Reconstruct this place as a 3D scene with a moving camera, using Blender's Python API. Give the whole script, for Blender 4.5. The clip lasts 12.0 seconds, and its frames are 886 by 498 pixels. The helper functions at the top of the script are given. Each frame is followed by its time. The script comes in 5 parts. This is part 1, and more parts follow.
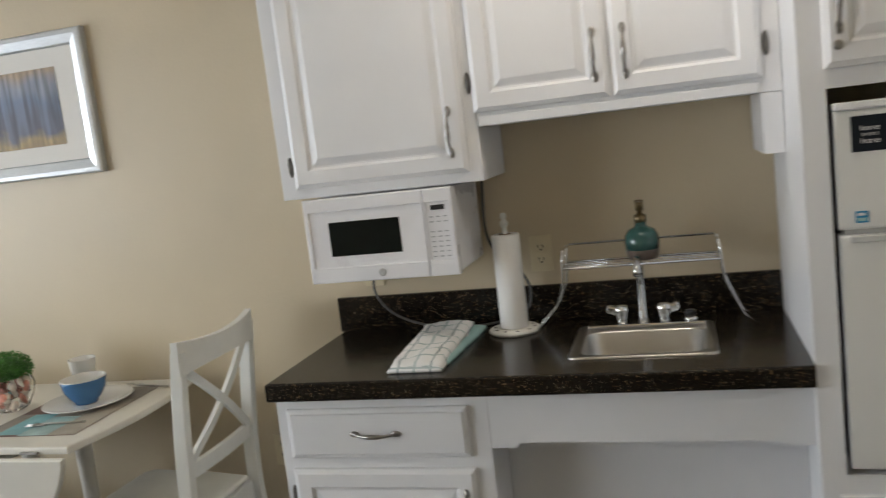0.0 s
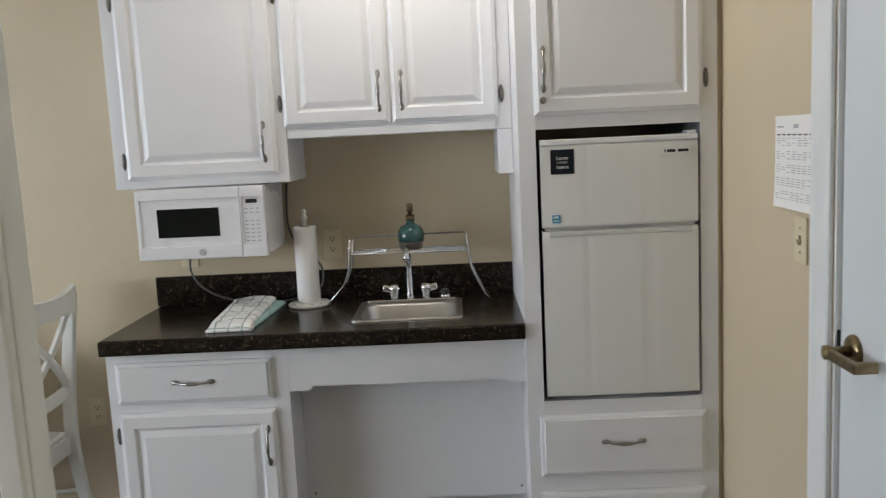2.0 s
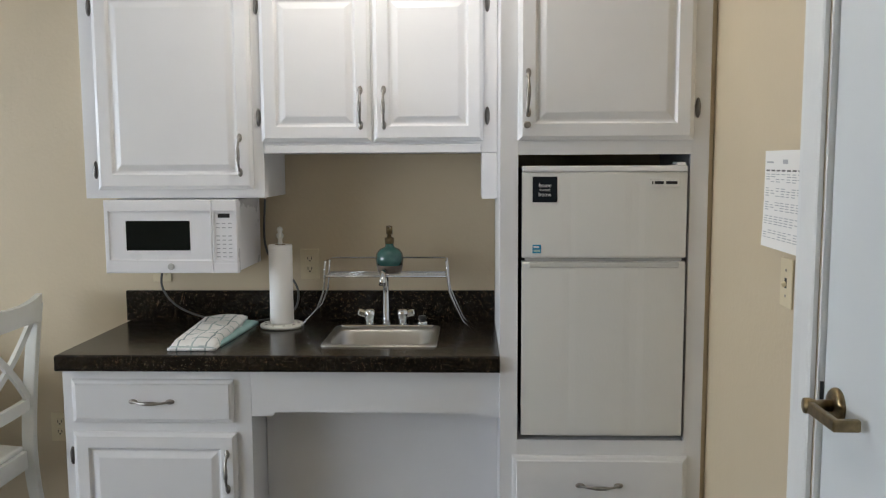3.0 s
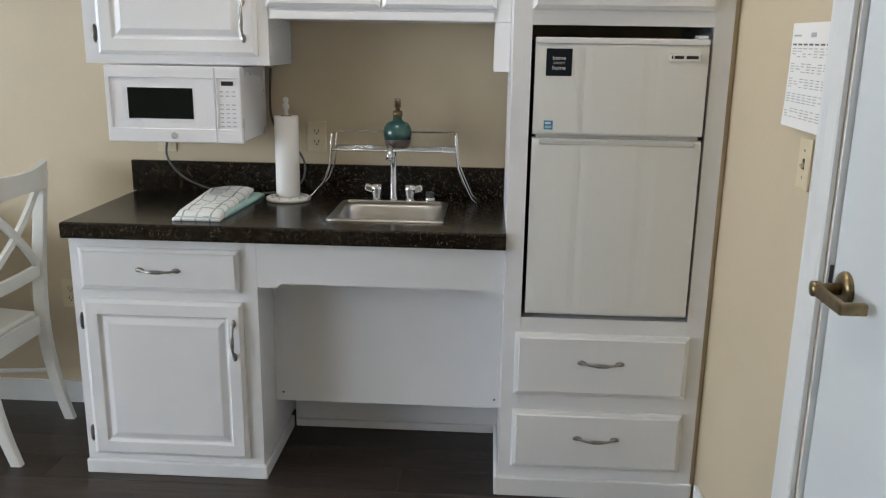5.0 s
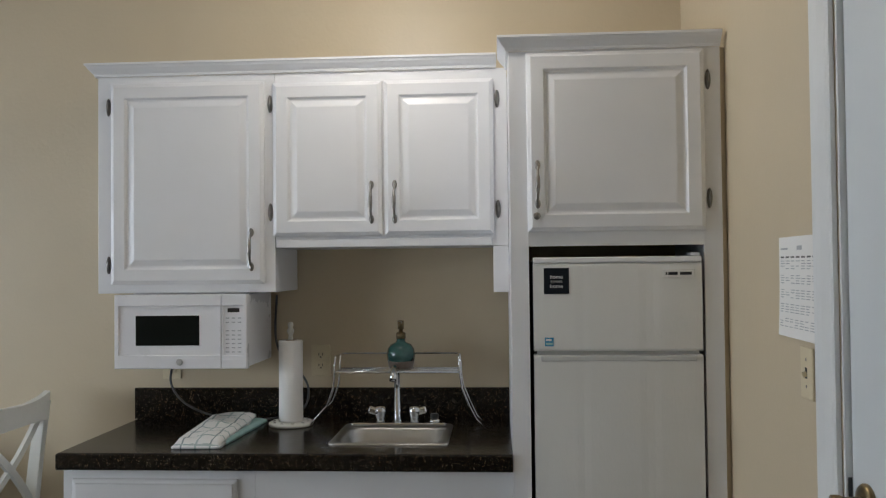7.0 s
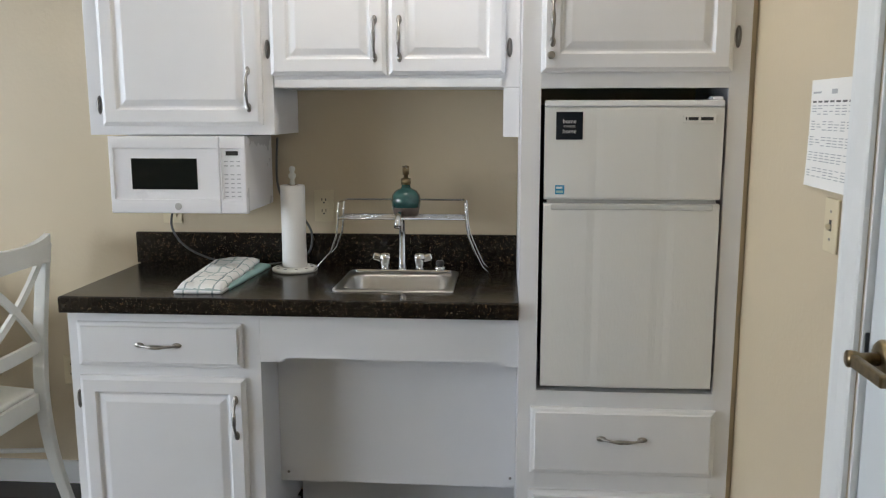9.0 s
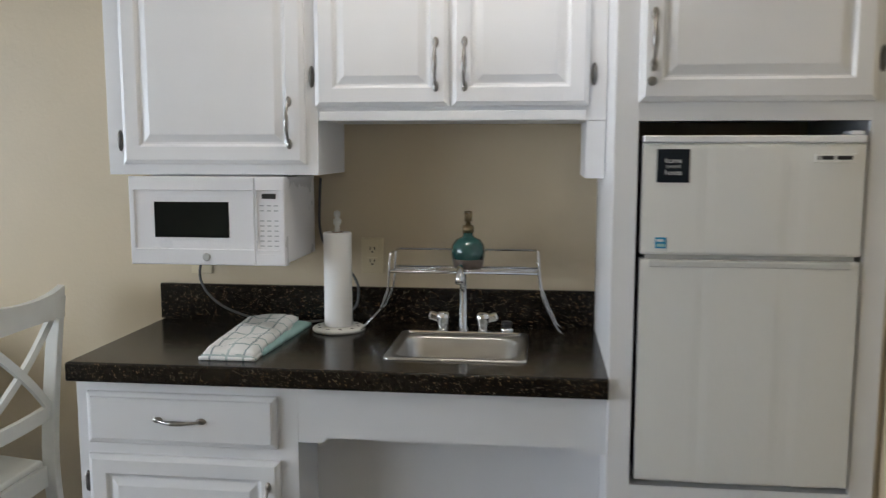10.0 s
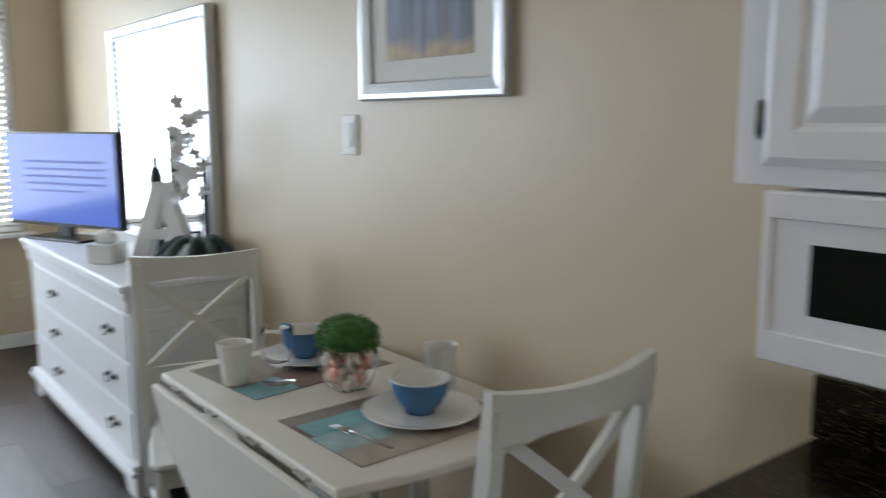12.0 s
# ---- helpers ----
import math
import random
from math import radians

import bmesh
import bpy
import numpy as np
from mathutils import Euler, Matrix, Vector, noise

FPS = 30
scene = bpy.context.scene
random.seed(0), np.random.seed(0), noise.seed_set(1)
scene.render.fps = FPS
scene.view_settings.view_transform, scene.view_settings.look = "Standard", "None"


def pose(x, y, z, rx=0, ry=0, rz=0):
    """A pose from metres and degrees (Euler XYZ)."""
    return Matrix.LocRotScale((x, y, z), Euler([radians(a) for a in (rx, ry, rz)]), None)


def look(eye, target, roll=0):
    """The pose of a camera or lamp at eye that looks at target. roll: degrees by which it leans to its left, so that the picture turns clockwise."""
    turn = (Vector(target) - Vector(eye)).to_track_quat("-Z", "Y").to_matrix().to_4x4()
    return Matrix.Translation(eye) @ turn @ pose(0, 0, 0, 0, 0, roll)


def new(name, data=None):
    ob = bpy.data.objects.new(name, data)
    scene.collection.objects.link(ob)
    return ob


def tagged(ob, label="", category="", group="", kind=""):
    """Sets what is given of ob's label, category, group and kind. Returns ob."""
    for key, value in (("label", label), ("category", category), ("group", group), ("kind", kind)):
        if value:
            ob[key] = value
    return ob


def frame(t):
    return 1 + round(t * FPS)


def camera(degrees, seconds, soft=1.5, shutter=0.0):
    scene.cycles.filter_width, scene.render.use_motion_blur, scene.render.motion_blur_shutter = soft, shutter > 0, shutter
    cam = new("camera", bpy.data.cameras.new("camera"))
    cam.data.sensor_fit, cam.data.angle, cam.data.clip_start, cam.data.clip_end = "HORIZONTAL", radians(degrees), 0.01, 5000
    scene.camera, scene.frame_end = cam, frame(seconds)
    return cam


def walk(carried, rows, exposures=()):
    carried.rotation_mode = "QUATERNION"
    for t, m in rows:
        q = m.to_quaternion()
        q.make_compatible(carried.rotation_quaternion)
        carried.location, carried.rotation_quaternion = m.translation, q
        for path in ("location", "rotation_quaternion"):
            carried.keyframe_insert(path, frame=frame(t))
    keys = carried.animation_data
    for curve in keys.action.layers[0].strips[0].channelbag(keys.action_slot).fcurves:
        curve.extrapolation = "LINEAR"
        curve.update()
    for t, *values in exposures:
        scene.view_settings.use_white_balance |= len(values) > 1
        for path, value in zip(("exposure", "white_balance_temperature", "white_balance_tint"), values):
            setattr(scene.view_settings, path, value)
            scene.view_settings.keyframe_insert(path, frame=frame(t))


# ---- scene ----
cam = camera(56.4, 12.0, soft=1.15, shutter=0.45)
PATH = [
    (0, (0.13, 0.24, 1.511), (-0.428, 2.142, 1.245), -6.8),
    (0.5, (0.186, 0.063, 1.526), (-0.209, 2.004, 1.248), -5.3),
    (1, (0.214, -0.138, 1.517), (-0.114, 1.819, 1.267), -3.5),
    (1.5, (0.179, -0.343, 1.491), (0.004, 1.633, 1.238), -3.4),
    (2, (0.208, -0.414, 1.507), (0.16, 1.567, 1.24), -2.8),
    (2.5, (0.254, -0.354, 1.503), (0.234, 1.629, 1.245), -1.9),
    (2.7, (0.294, -0.321, 1.495), (0.256, 1.668, 1.287), -1.3),
    (4.3, (0.337, -0.267, 1.508), (0.243, 1.701, 1.168), 1.2),
    (4.5, (0.341, -0.259, 1.499), (0.242, 1.696, 1.087), 1.0),
    (5, (0.336, -0.253, 1.469), (0.234, 1.684, 0.979), 0.9),
    (5.5, (0.336, -0.248, 1.43), (0.235, 1.696, 0.974), 0.0),
    (6, (0.34, -0.25, 1.419), (0.231, 1.73, 1.154), -1.0),
    (6.5, (0.357, -0.254, 1.431), (0.235, 1.742, 1.408), -0.9),
    (7, (0.355, -0.262, 1.457), (0.228, 1.734, 1.501), -0.6),
    (7.5, (0.355, -0.269, 1.462), (0.223, 1.725, 1.524), -0.2),
    (7.7, (0.363, -0.262, 1.458), (0.216, 1.733, 1.443), 0.3),
    (9.3, (0.346, -0.073, 1.445), (0.198, 1.894, 1.114), -0.1),
    (9.5, (0.33, 0.009, 1.439), (0.157, 1.989, 1.21), -0.2),
    (10, (0.229, 0.233, 1.452), (-0.005, 2.204, 1.211), 0.0),
    (10.5, (0.157, 0.54, 1.456), (-0.272, 2.478, 1.21), 0.4),
    (11, (0.037, 0.832, 1.446), (-0.751, 2.654, 1.199), 1.3),
    (11.5, (-0.135, 1.099, 1.467), (-1.309, 2.694, 1.191), 0.1),
    (12, (-0.286, 1.364, 1.477), (-1.841, 2.582, 1.167), -0.2),
]
walk(cam, [(t, look(eye, target, roll)) for t, eye, target, roll in PATH],
     [(0, -0.19, 6650, 10), (1.2, -0.08, 6450, 10), (2.5, -0.11, 6300, 10), (4.3, 0.07, 6300, 10), (5.0, 0.16, 6250, 10), (5.5, 0.32, 6250, 10), (6.2, 0.1, 6250, 10), (6.5, -0.26, 6250, 10), (7.0, -0.58, 6200, 10), (7.7, -0.6, 6200, 10),
      (9.3, 0.2, 6250, 10), (9.6, 0.12, 6200, 10), (10, -0.1, 6200, 10), (10.5, 0.18, 6150, 10), (11, 0.12, 6150, 10), (11.5, -0.22, 6150, 10), (12, -0.76, 6100, 10)])

# ---- world, lamps ----
world = bpy.data.worlds.new("world")
scene.world = world
world.use_nodes = True
wn = world.node_tree
sky = wn.nodes.new("ShaderNodeTexSky")
sky.sky_type, sky.sun_disc = "NISHITA", False
sky.sun_elevation, sky.sun_rotation = radians(40), radians(200)
wn.nodes["Background"].inputs["Strength"].default_value = 0.12
wn.links.new(sky.outputs["Color"], wn.nodes["Background"].inputs["Color"])


def lamp(name, kind, m, energy, color, **more):
    data = bpy.data.lights.new(name, kind)
    data.energy, data.color = energy, color
    if kind == "AREA":
        data.shape, data.size, data.size_y = "RECTANGLE", more["size"], more["size_y"]
    if kind == "SUN":
        data.angle = more["angle"]
    if kind == "POINT":
        data.shadow_soft_size = more["soft"]
    ob = new(name, data)
    ob.matrix_world = m
    return ob


lamp("sun", "SUN", look((-20, -9, 18), (0, 0, 0)), 1.0, (1, 0.96, 0.9), angle=radians(10))
# Window daylight, stretched south out of view to light the kitchen fronts.
lamp("window_daylight", "AREA", look((-6.12, -0.7, 1.55), (0, -0.7, 1.45)), 235, (0.81, 0.9, 1.0), size=6.2, size_y=1.5)
lamp("ceiling_lamp_light", "POINT", pose(0.0, 2.02, 2.47), 15.5, (1.0, 0.94, 0.86), soft=0.07)


# ---- materials ----
def mat(name, color, rough=0.5, metal=0.0, var=0.06, scale=6.0, bump=0.0, bscale=60.0, spec=0.5, coat=0.0, stretch=(1, 1, 1), rand=0.0):
    m = bpy.data.materials.new(name)
    m.use_nodes = True
    nt = m.node_tree
    b = nt.nodes["Principled BSDF"]
    b.inputs["Roughness"].default_value, b.inputs["Metallic"].default_value = rough, metal
    b.inputs["Specular IOR Level"].default_value = spec
    b.inputs["Coat Weight"].default_value = coat
    tc = nt.nodes.new("ShaderNodeTexCoord")
    mp = nt.nodes.new("ShaderNodeMapping")
    mp.inputs["Scale"].default_value = stretch
    nt.links.new(tc.outputs["Object"], mp.inputs["Vector"])
    n1 = nt.nodes.new("ShaderNodeTexNoise")
    n1.inputs["Scale"].default_value, n1.inputs["Detail"].default_value = scale, 6
    nt.links.new(mp.outputs["Vector"], n1.inputs["Vector"])
    ramp = nt.nodes.new("ShaderNodeValToRGB")
    lo = [max(0, c * (1 - var)) for c in color]
    hi = [min(1, c * (1 + var)) for c in color]
    ramp.color_ramp.elements[0].color, ramp.color_ramp.elements[1].color = (*lo, 1), (*hi, 1)
    ramp.color_ramp.elements[0].position, ramp.color_ramp.elements[1].position = 0.3, 0.7
    nt.links.new(n1.outputs["Fac"], ramp.inputs["Fac"])
    out = ramp.outputs["Color"]
    if rand:
        oi = nt.nodes.new("ShaderNodeObjectInfo")
        mr = nt.nodes.new("ShaderNodeMapRange")
        mr.inputs["To Min"].default_value, mr.inputs["To Max"].default_value = 1 - rand, 1 + rand
        nt.links.new(oi.outputs["Random"], mr.inputs["Value"])
        hs = nt.nodes.new("ShaderNodeHueSaturation")
        nt.links.new(mr.outputs["Result"], hs.inputs["Value"])
        nt.links.new(out, hs.inputs["Color"])
        out = hs.outputs["Color"]
    nt.links.new(out, b.inputs["Base Color"])
    rr = nt.nodes.new("ShaderNodeMapRange")
    rr.inputs["To Min"].default_value, rr.inputs["To Max"].default_value = rough * 0.88, min(1, rough * 1.12)
    nt.links.new(n1.outputs["Fac"], rr.inputs["Value"])
    nt.links.new(rr.outputs["Result"], b.inputs["Roughness"])
    if bump:
        n2 = nt.nodes.new("ShaderNodeTexNoise")
        n2.inputs["Scale"].default_value, n2.inputs["Detail"].default_value = bscale, 4
        nt.links.new(mp.outputs["Vector"], n2.inputs["Vector"])
        bp = nt.nodes.new("ShaderNodeBump")
        bp.inputs["Strength"].default_value, bp.inputs["Distance"].default_value = bump, 0.004
        nt.links.new(n2.outputs["Fac"], bp.inputs["Height"])
        nt.links.new(bp.outputs["Normal"], b.inputs["Normal"])
    return m


def glow(name, color, strength):
    m = bpy.data.materials.new(name)
    m.use_nodes = True
    b = m.node_tree.nodes["Principled BSDF"]
    b.inputs["Base Color"].default_value = (*color, 1)
    b.inputs["Emission Color"].default_value, b.inputs["Emission Strength"].default_value = (*color, 1), strength
    return m


def glass(name, color=(1, 1, 1), rough=0.0):
    m = bpy.data.materials.new(name)
    m.use_nodes = True
    b = m.node_tree.nodes["Principled BSDF"]
    b.inputs["Base Color"].default_value = (*color, 1)
    b.inputs["Transmission Weight"].default_value, b.inputs["Roughness"].default_value = 1, rough
    b.inputs["IOR"].default_value = 1.45
    return m


WALL = mat("beige_wall_paint", (0.59, 0.495, 0.348), 0.4, var=0.03, scale=2.5, bump=0.19, bscale=75)
CEIL = mat("ceiling_paint", (0.8, 0.77, 0.7), 0.8, var=0.03, bump=0.3, bscale=80)
WHITE = mat("white_gloss_paint", (0.775, 0.775, 0.79), 0.32, var=0.02, scale=5, bump=0.08, bscale=25)
TRIM = mat("white_trim_paint", (0.76, 0.775, 0.78), 0.38, var=0.02, scale=7, bump=0.06, bscale=30)
DOORM = mat("door_paint", (0.7, 0.74, 0.77), 0.42, var=0.02, scale=3, bump=0.08, bscale=22)
JAMB = mat("worn_jamb_paint", (0.82, 0.81, 0.77), 0.5, var=0.06, scale=12, bump=0.25, bscale=40)
BAREWOOD = mat("bare_brown_wood", (0.2, 0.14, 0.085), 0.7, var=0.3, scale=20, stretch=(1, 1, 0.1))
APPL = mat("appliance_white", (0.79, 0.785, 0.81), 0.28, var=0.012, scale=3, bump=0.1, bscale=160)
FRIDGE = mat("fridge_enamel", (0.74, 0.735, 0.71), 0.3, var=0.015, scale=2, bump=0.12, bscale=140, stretch=(1, 1, 0.3))
GRIP = mat("pale_grey_plastic", (0.56, 0.56, 0.55), 0.4)
GREYTRIM = mat("grey_plastic", (0.45, 0.45, 0.44), 0.4)
BLACK = mat("black_plastic", (0.012, 0.012, 0.013), 0.35, var=0.1)
DARKGLASS = mat("dark_oven_glass", (0.008, 0.01, 0.009), 0.12, var=0.1, spec=0.15)
CHROME = mat("chrome", (0.75, 0.76, 0.77), 0.12, 1.0, var=0.03)
STEEL = mat("brushed_steel", (0.5, 0.49, 0.47), 0.32, 1.0, var=0.03, scale=12, stretch=(1, 4, 4))
NICKEL = mat("aged_nickel", (0.33, 0.31, 0.29), 0.3, 1.0, var=0.2, scale=60)
BRASS = mat("aged_brass", (0.24, 0.18, 0.1), 0.3, 1.0, var=0.3, scale=50)
CHAIRM = mat("chair_paint", (0.74, 0.74, 0.7), 0.42, var=0.03, scale=14, bump=0.1, bscale=60)
TABLEM = mat("cream_table_paint", (0.74, 0.71, 0.64), 0.4, var=0.03, scale=8, bump=0.08, bscale=50)
DRESS = mat("dresser_paint", (0.76, 0.77, 0.78), 0.4, var=0.02, scale=8, bump=0.06)
CERAM = mat("white_ceramic", (0.8, 0.79, 0.76), 0.18, var=0.015, coat=0.3)
BLUE = mat("blue_glaze", (0.03, 0.14, 0.32), 0.2, var=0.12, scale=20, coat=0.4)
TEAL = mat("teal_glaze", (0.03, 0.092, 0.082), 0.18, var=0.25, scale=25, coat=0.5)
BROWNG = mat("brown_glaze", (0.13, 0.1, 0.08), 0.3, var=0.3, scale=40)
PAPER = mat("paper", (0.84, 0.83, 0.81), 0.85, var=0.015, bump=0.3, bscale=200)
INK = mat("grey_ink", (0.45, 0.46, 0.48), 0.8)
CARD = mat("cardboard", (0.3, 0.22, 0.15), 0.9)
OUTLET = mat("almond_plastic", (0.66, 0.575, 0.4), 0.35, var=0.02)
SLOT = mat("dark_slot", (0.03, 0.03, 0.03), 0.6)
CORD = mat("grey_cord", (0.1, 0.1, 0.1), 0.5)
SILVER = mat("silver_frame", (0.6, 0.62, 0.64), 0.35, 0.7, var=0.06, scale=30, stretch=(1, 8, 8))
MATB = mat("mat_board", (0.83, 0.81, 0.77), 0.9, var=0.01)
SOAPM = mat("dark_magnet", (0.008, 0.011, 0.016), 0.6, spec=0.2)
HINGEM = mat("dark_hinge_metal", (0.2, 0.19, 0.18), 0.35, 0.9, var=0.2, scale=60)
STICK = mat("blue_sticker", (0.02, 0.25, 0.45), 0.5)
WHITEINK = mat("white_ink", (0.75, 0.75, 0.75), 0.6)
LEAF = mat("boxwood_green", (0.06, 0.2, 0.03), 0.5, var=0.5, scale=30)
DARKLEAF = mat("dark_leaves", (0.03, 0.055, 0.05), 0.45, var=0.4)
PETAL = mat("orchid_white", (0.78, 0.77, 0.76), 0.6, var=0.05)
MATF = mat("placemat_grey", (0.3, 0.27, 0.24), 0.75, var=0.25, scale=9, bump=0.2, bscale=150)
MATB2 = mat("placemat_aqua", (0.24, 0.47, 0.5), 0.75, var=0.2, scale=9, bump=0.2, bscale=150)
MATA = mat("placemat_pale_aqua", (0.36, 0.5, 0.5), 0.75, var=0.25, scale=9, bump=0.2, bscale=150)
MATC = mat("placemat_taupe", (0.4, 0.36, 0.3), 0.75, var=0.2, scale=9, bump=0.2, bscale=150)
MATR = mat("placemat_brown", (0.2, 0.13, 0.11), 0.75, var=0.25, scale=9, bump=0.2, bscale=150)
AQUA = mat("aqua_cloth", (0.36, 0.55, 0.54), 0.9, var=0.08, bump=0.5, bscale=250)
CLEAR = glass("clear_glass")
VASE = glass("thin_vase_glass")
VASE.node_tree.nodes["Principled BSDF"].inputs["IOR"].default_value = 1.05
GOBLET = glass("goblet_glass")
GOBLET.node_tree.nodes["Principled BSDF"].inputs["IOR"].default_value = 1.08
MIRROR = mat("mirror_silver", (0.92, 0.93, 0.93), 0.02, 1.0, var=0.005)
SCREEN = glow("tv_screen_blue", (0.12, 0.18, 0.55), 0.7)
SCREEN.node_tree.nodes["Principled BSDF"].inputs["Roughness"].default_value = 0.12
SCREENTXT = glow("tv_screen_text", (0.08, 0.12, 0.42), 0.75)
BLIND = mat("white_blind", (0.82, 0.82, 0.8), 0.6, var=0.02)
SHADE = glow("lamp_diffuser", (1.0, 0.88, 0.7), 6.0)
OUTSIDE = glow("bright_outdoors", (0.95, 0.98, 1.0), 6.0)
SHELLA = mat("pink_shells", (0.62, 0.3, 0.24), 0.45, var=0.3, scale=40, rand=0.35)
SHELLB = mat("pale_shells", (0.72, 0.64, 0.56), 0.45, var=0.2, scale=40, rand=0.2)


def floor_material():
    m = mat("dark_wood_floor", (0.036, 0.026, 0.021), 0.38, var=0.55, scale=5, bump=0.15, bscale=30, stretch=(1, 12, 12), rand=0.35)
    return m


def counter_material():
    m = mat("speckled_laminate", (0.0105, 0.0075, 0.005), 0.2, var=0.45, scale=60, bump=0.05, bscale=80, spec=0.32)
    nt = m.node_tree
    b = nt.nodes["Principled BSDF"]
    old = b.inputs["Base Color"].links[0].from_socket
    tc = nt.nodes.new("ShaderNodeTexCoord")
    for scale, edge, col in ((135, 0.245, (0.22, 0.145, 0.075, 1)), (240, 0.23, (0.34, 0.29, 0.21, 1))):
        v = nt.nodes.new("ShaderNodeTexVoronoi")
        v.inputs["Scale"].default_value = scale
        nt.links.new(tc.outputs["Object"], v.inputs["Vector"])
        n = nt.nodes.new("ShaderNodeTexNoise")
        n.inputs["Scale"].default_value = scale * 0.45
        nt.links.new(tc.outputs["Object"], n.inputs["Vector"])
        ad = nt.nodes.new("ShaderNodeMath")
        ad.operation = "ADD"
        nt.links.new(v.outputs["Distance"], ad.inputs[0])
        sub = nt.nodes.new("ShaderNodeMapRange")
        sub.inputs["From Min"].default_value, sub.inputs["From Max"].default_value = 0.35, 0.65
        sub.inputs["To Min"].default_value, sub.inputs["To Max"].default_value = 0.28, -0.02
        nt.links.new(n.outputs["Fac"], sub.inputs["Value"])
        nt.links.new(sub.outputs["Result"], ad.inputs[1])
        lt = nt.nodes.new("ShaderNodeMapRange")
        lt.inputs["From Min"].default_value, lt.inputs["From Max"].default_value = edge + 0.04, edge - 0.04
        nt.links.new(ad.outputs[0], lt.inputs["Value"])
        mx = nt.nodes.new("ShaderNodeMix")
        mx.data_type = "RGBA"
        mx.inputs["B"].default_value = (0, 0, 0, 1)
        nt.links.new(lt.outputs["Result"], mx.inputs[0])
        nt.links.new(old, mx.inputs[6])
        mx.inputs[7].default_value = col
        old = mx.outputs[2]
    nt.links.new(old, b.inputs["Base Color"])
    return m


def picture_material():
    m = bpy.data.materials.new("forest_print")
    m.use_nodes = True
    nt = m.node_tree
    b = nt.nodes["Principled BSDF"]
    b.inputs["Roughness"].default_value = 0.5
    tc = nt.nodes.new("ShaderNodeTexCoord")
    sep = nt.nodes.new("ShaderNodeSeparateXYZ")
    nt.links.new(tc.outputs["Object"], sep.inputs[0])
    ramp = nt.nodes.new("ShaderNodeValToRGB")
    ramp.color_ramp.elements[0].position, ramp.color_ramp.elements[0].color = 0.0, (0.3, 0.2, 0.09, 1)
    ramp.color_ramp.elements[1].position, ramp.color_ramp.elements[1].color = 1.0, (0.34, 0.25, 0.17, 1)
    for p, c in ((0.1, (0.34, 0.24, 0.1, 1)), (0.24, (0.1, 0.1, 0.14, 1)), (0.55, (0.11, 0.14, 0.22, 1)), (0.8, (0.2, 0.22, 0.28, 1))):
        e = ramp.color_ramp.elements.new(p)
        e.color = c
    n = nt.nodes.new("ShaderNodeTexNoise")
    n.inputs["Scale"].default_value, n.inputs["Detail"].default_value = 9, 6
    nt.links.new(tc.outputs["Object"], n.inputs["Vector"])
    mr = nt.nodes.new("ShaderNodeMath")
    mr.operation = "MULTIPLY_ADD"
    mr.inputs[1].default_value = 1 / 0.28
    nt.links.new(sep.outputs["Z"], mr.inputs[0])
    off = nt.nodes.new("ShaderNodeMapRange")
    off.inputs["To Min"].default_value, off.inputs["To Max"].default_value = -0.28, 0.28
    nt.links.new(n.outputs["Fac"], off.inputs["Value"])
    nt.links.new(off.outputs["Result"], mr.inputs[2])
    nt.links.new(mr.outputs[0], ramp.inputs["Fac"])
    mp = nt.nodes.new("ShaderNodeMapping")
    mp.inputs["Scale"].default_value = (55, 1, 3)
    nt.links.new(tc.outputs["Object"], mp.inputs["Vector"])
    n2 = nt.nodes.new("ShaderNodeTexNoise")
    n2.inputs["Scale"].default_value = 1
    nt.links.new(mp.outputs["Vector"], n2.inputs["Vector"])
    k = nt.nodes.new("ShaderNodeMapRange")
    k.inputs["From Min"].default_value, k.inputs["From Max"].default_value = 0.35, 0.65
    k.inputs["To Min"].default_value, k.inputs["To Max"].default_value = 0.55, 1.5
    nt.links.new(n2.outputs["Fac"], k.inputs["Value"])
    hs = nt.nodes.new("ShaderNodeHueSaturation")
    nt.links.new(ramp.outputs["Color"], hs.inputs["Color"])
    nt.links.new(k.outputs["Result"], hs.inputs["Value"])
    nt.links.new(hs.outputs["Color"], b.inputs["Base Color"])
    return m


def towel_material():
    m = mat("checked_towel", (0.82, 0.82, 0.81), 0.9, var=0.02, bump=0.5, bscale=260)
    nt = m.node_tree
    b = nt.nodes["Principled BSDF"]
    old = b.inputs["Base Color"].links[0].from_socket
    tc = nt.nodes.new("ShaderNodeTexCoord")
    sep = nt.nodes.new("ShaderNodeSeparateXYZ")
    nt.links.new(tc.outputs["Object"], sep.inputs[0])
    for axis, pitch, wide, col in (("X", 0.046, 0.12, (0.3, 0.36, 0.37, 1)), ("X", 0.046, 0.14, (0.46, 0.54, 0.54, 1)), ("Y", 0.056, 0.11, (0.4, 0.48, 0.48, 1))):
        md = nt.nodes.new("ShaderNodeMath")
        md.operation = "PINGPONG"
        md.inputs[1].default_value = pitch / 2 if col[0] < 0.32 or axis == "Y" else pitch
        nt.links.new(sep.outputs[axis], md.inputs[0])
        lt = nt.nodes.new("ShaderNodeMath")
        lt.operation = "LESS_THAN"
        lt.inputs[1].default_value = pitch * wide / 2
        nt.links.new(md.outputs[0], lt.inputs[0])
        mx = nt.nodes.new("ShaderNodeMix")
        mx.data_type = "RGBA"
        nt.links.new(lt.outputs[0], mx.inputs[0])
        nt.links.new(old, mx.inputs[6])
        mx.inputs[7].default_value = col
        old = mx.outputs[2]
    nt.links.new(old, b.inputs["Base Color"])
    return m


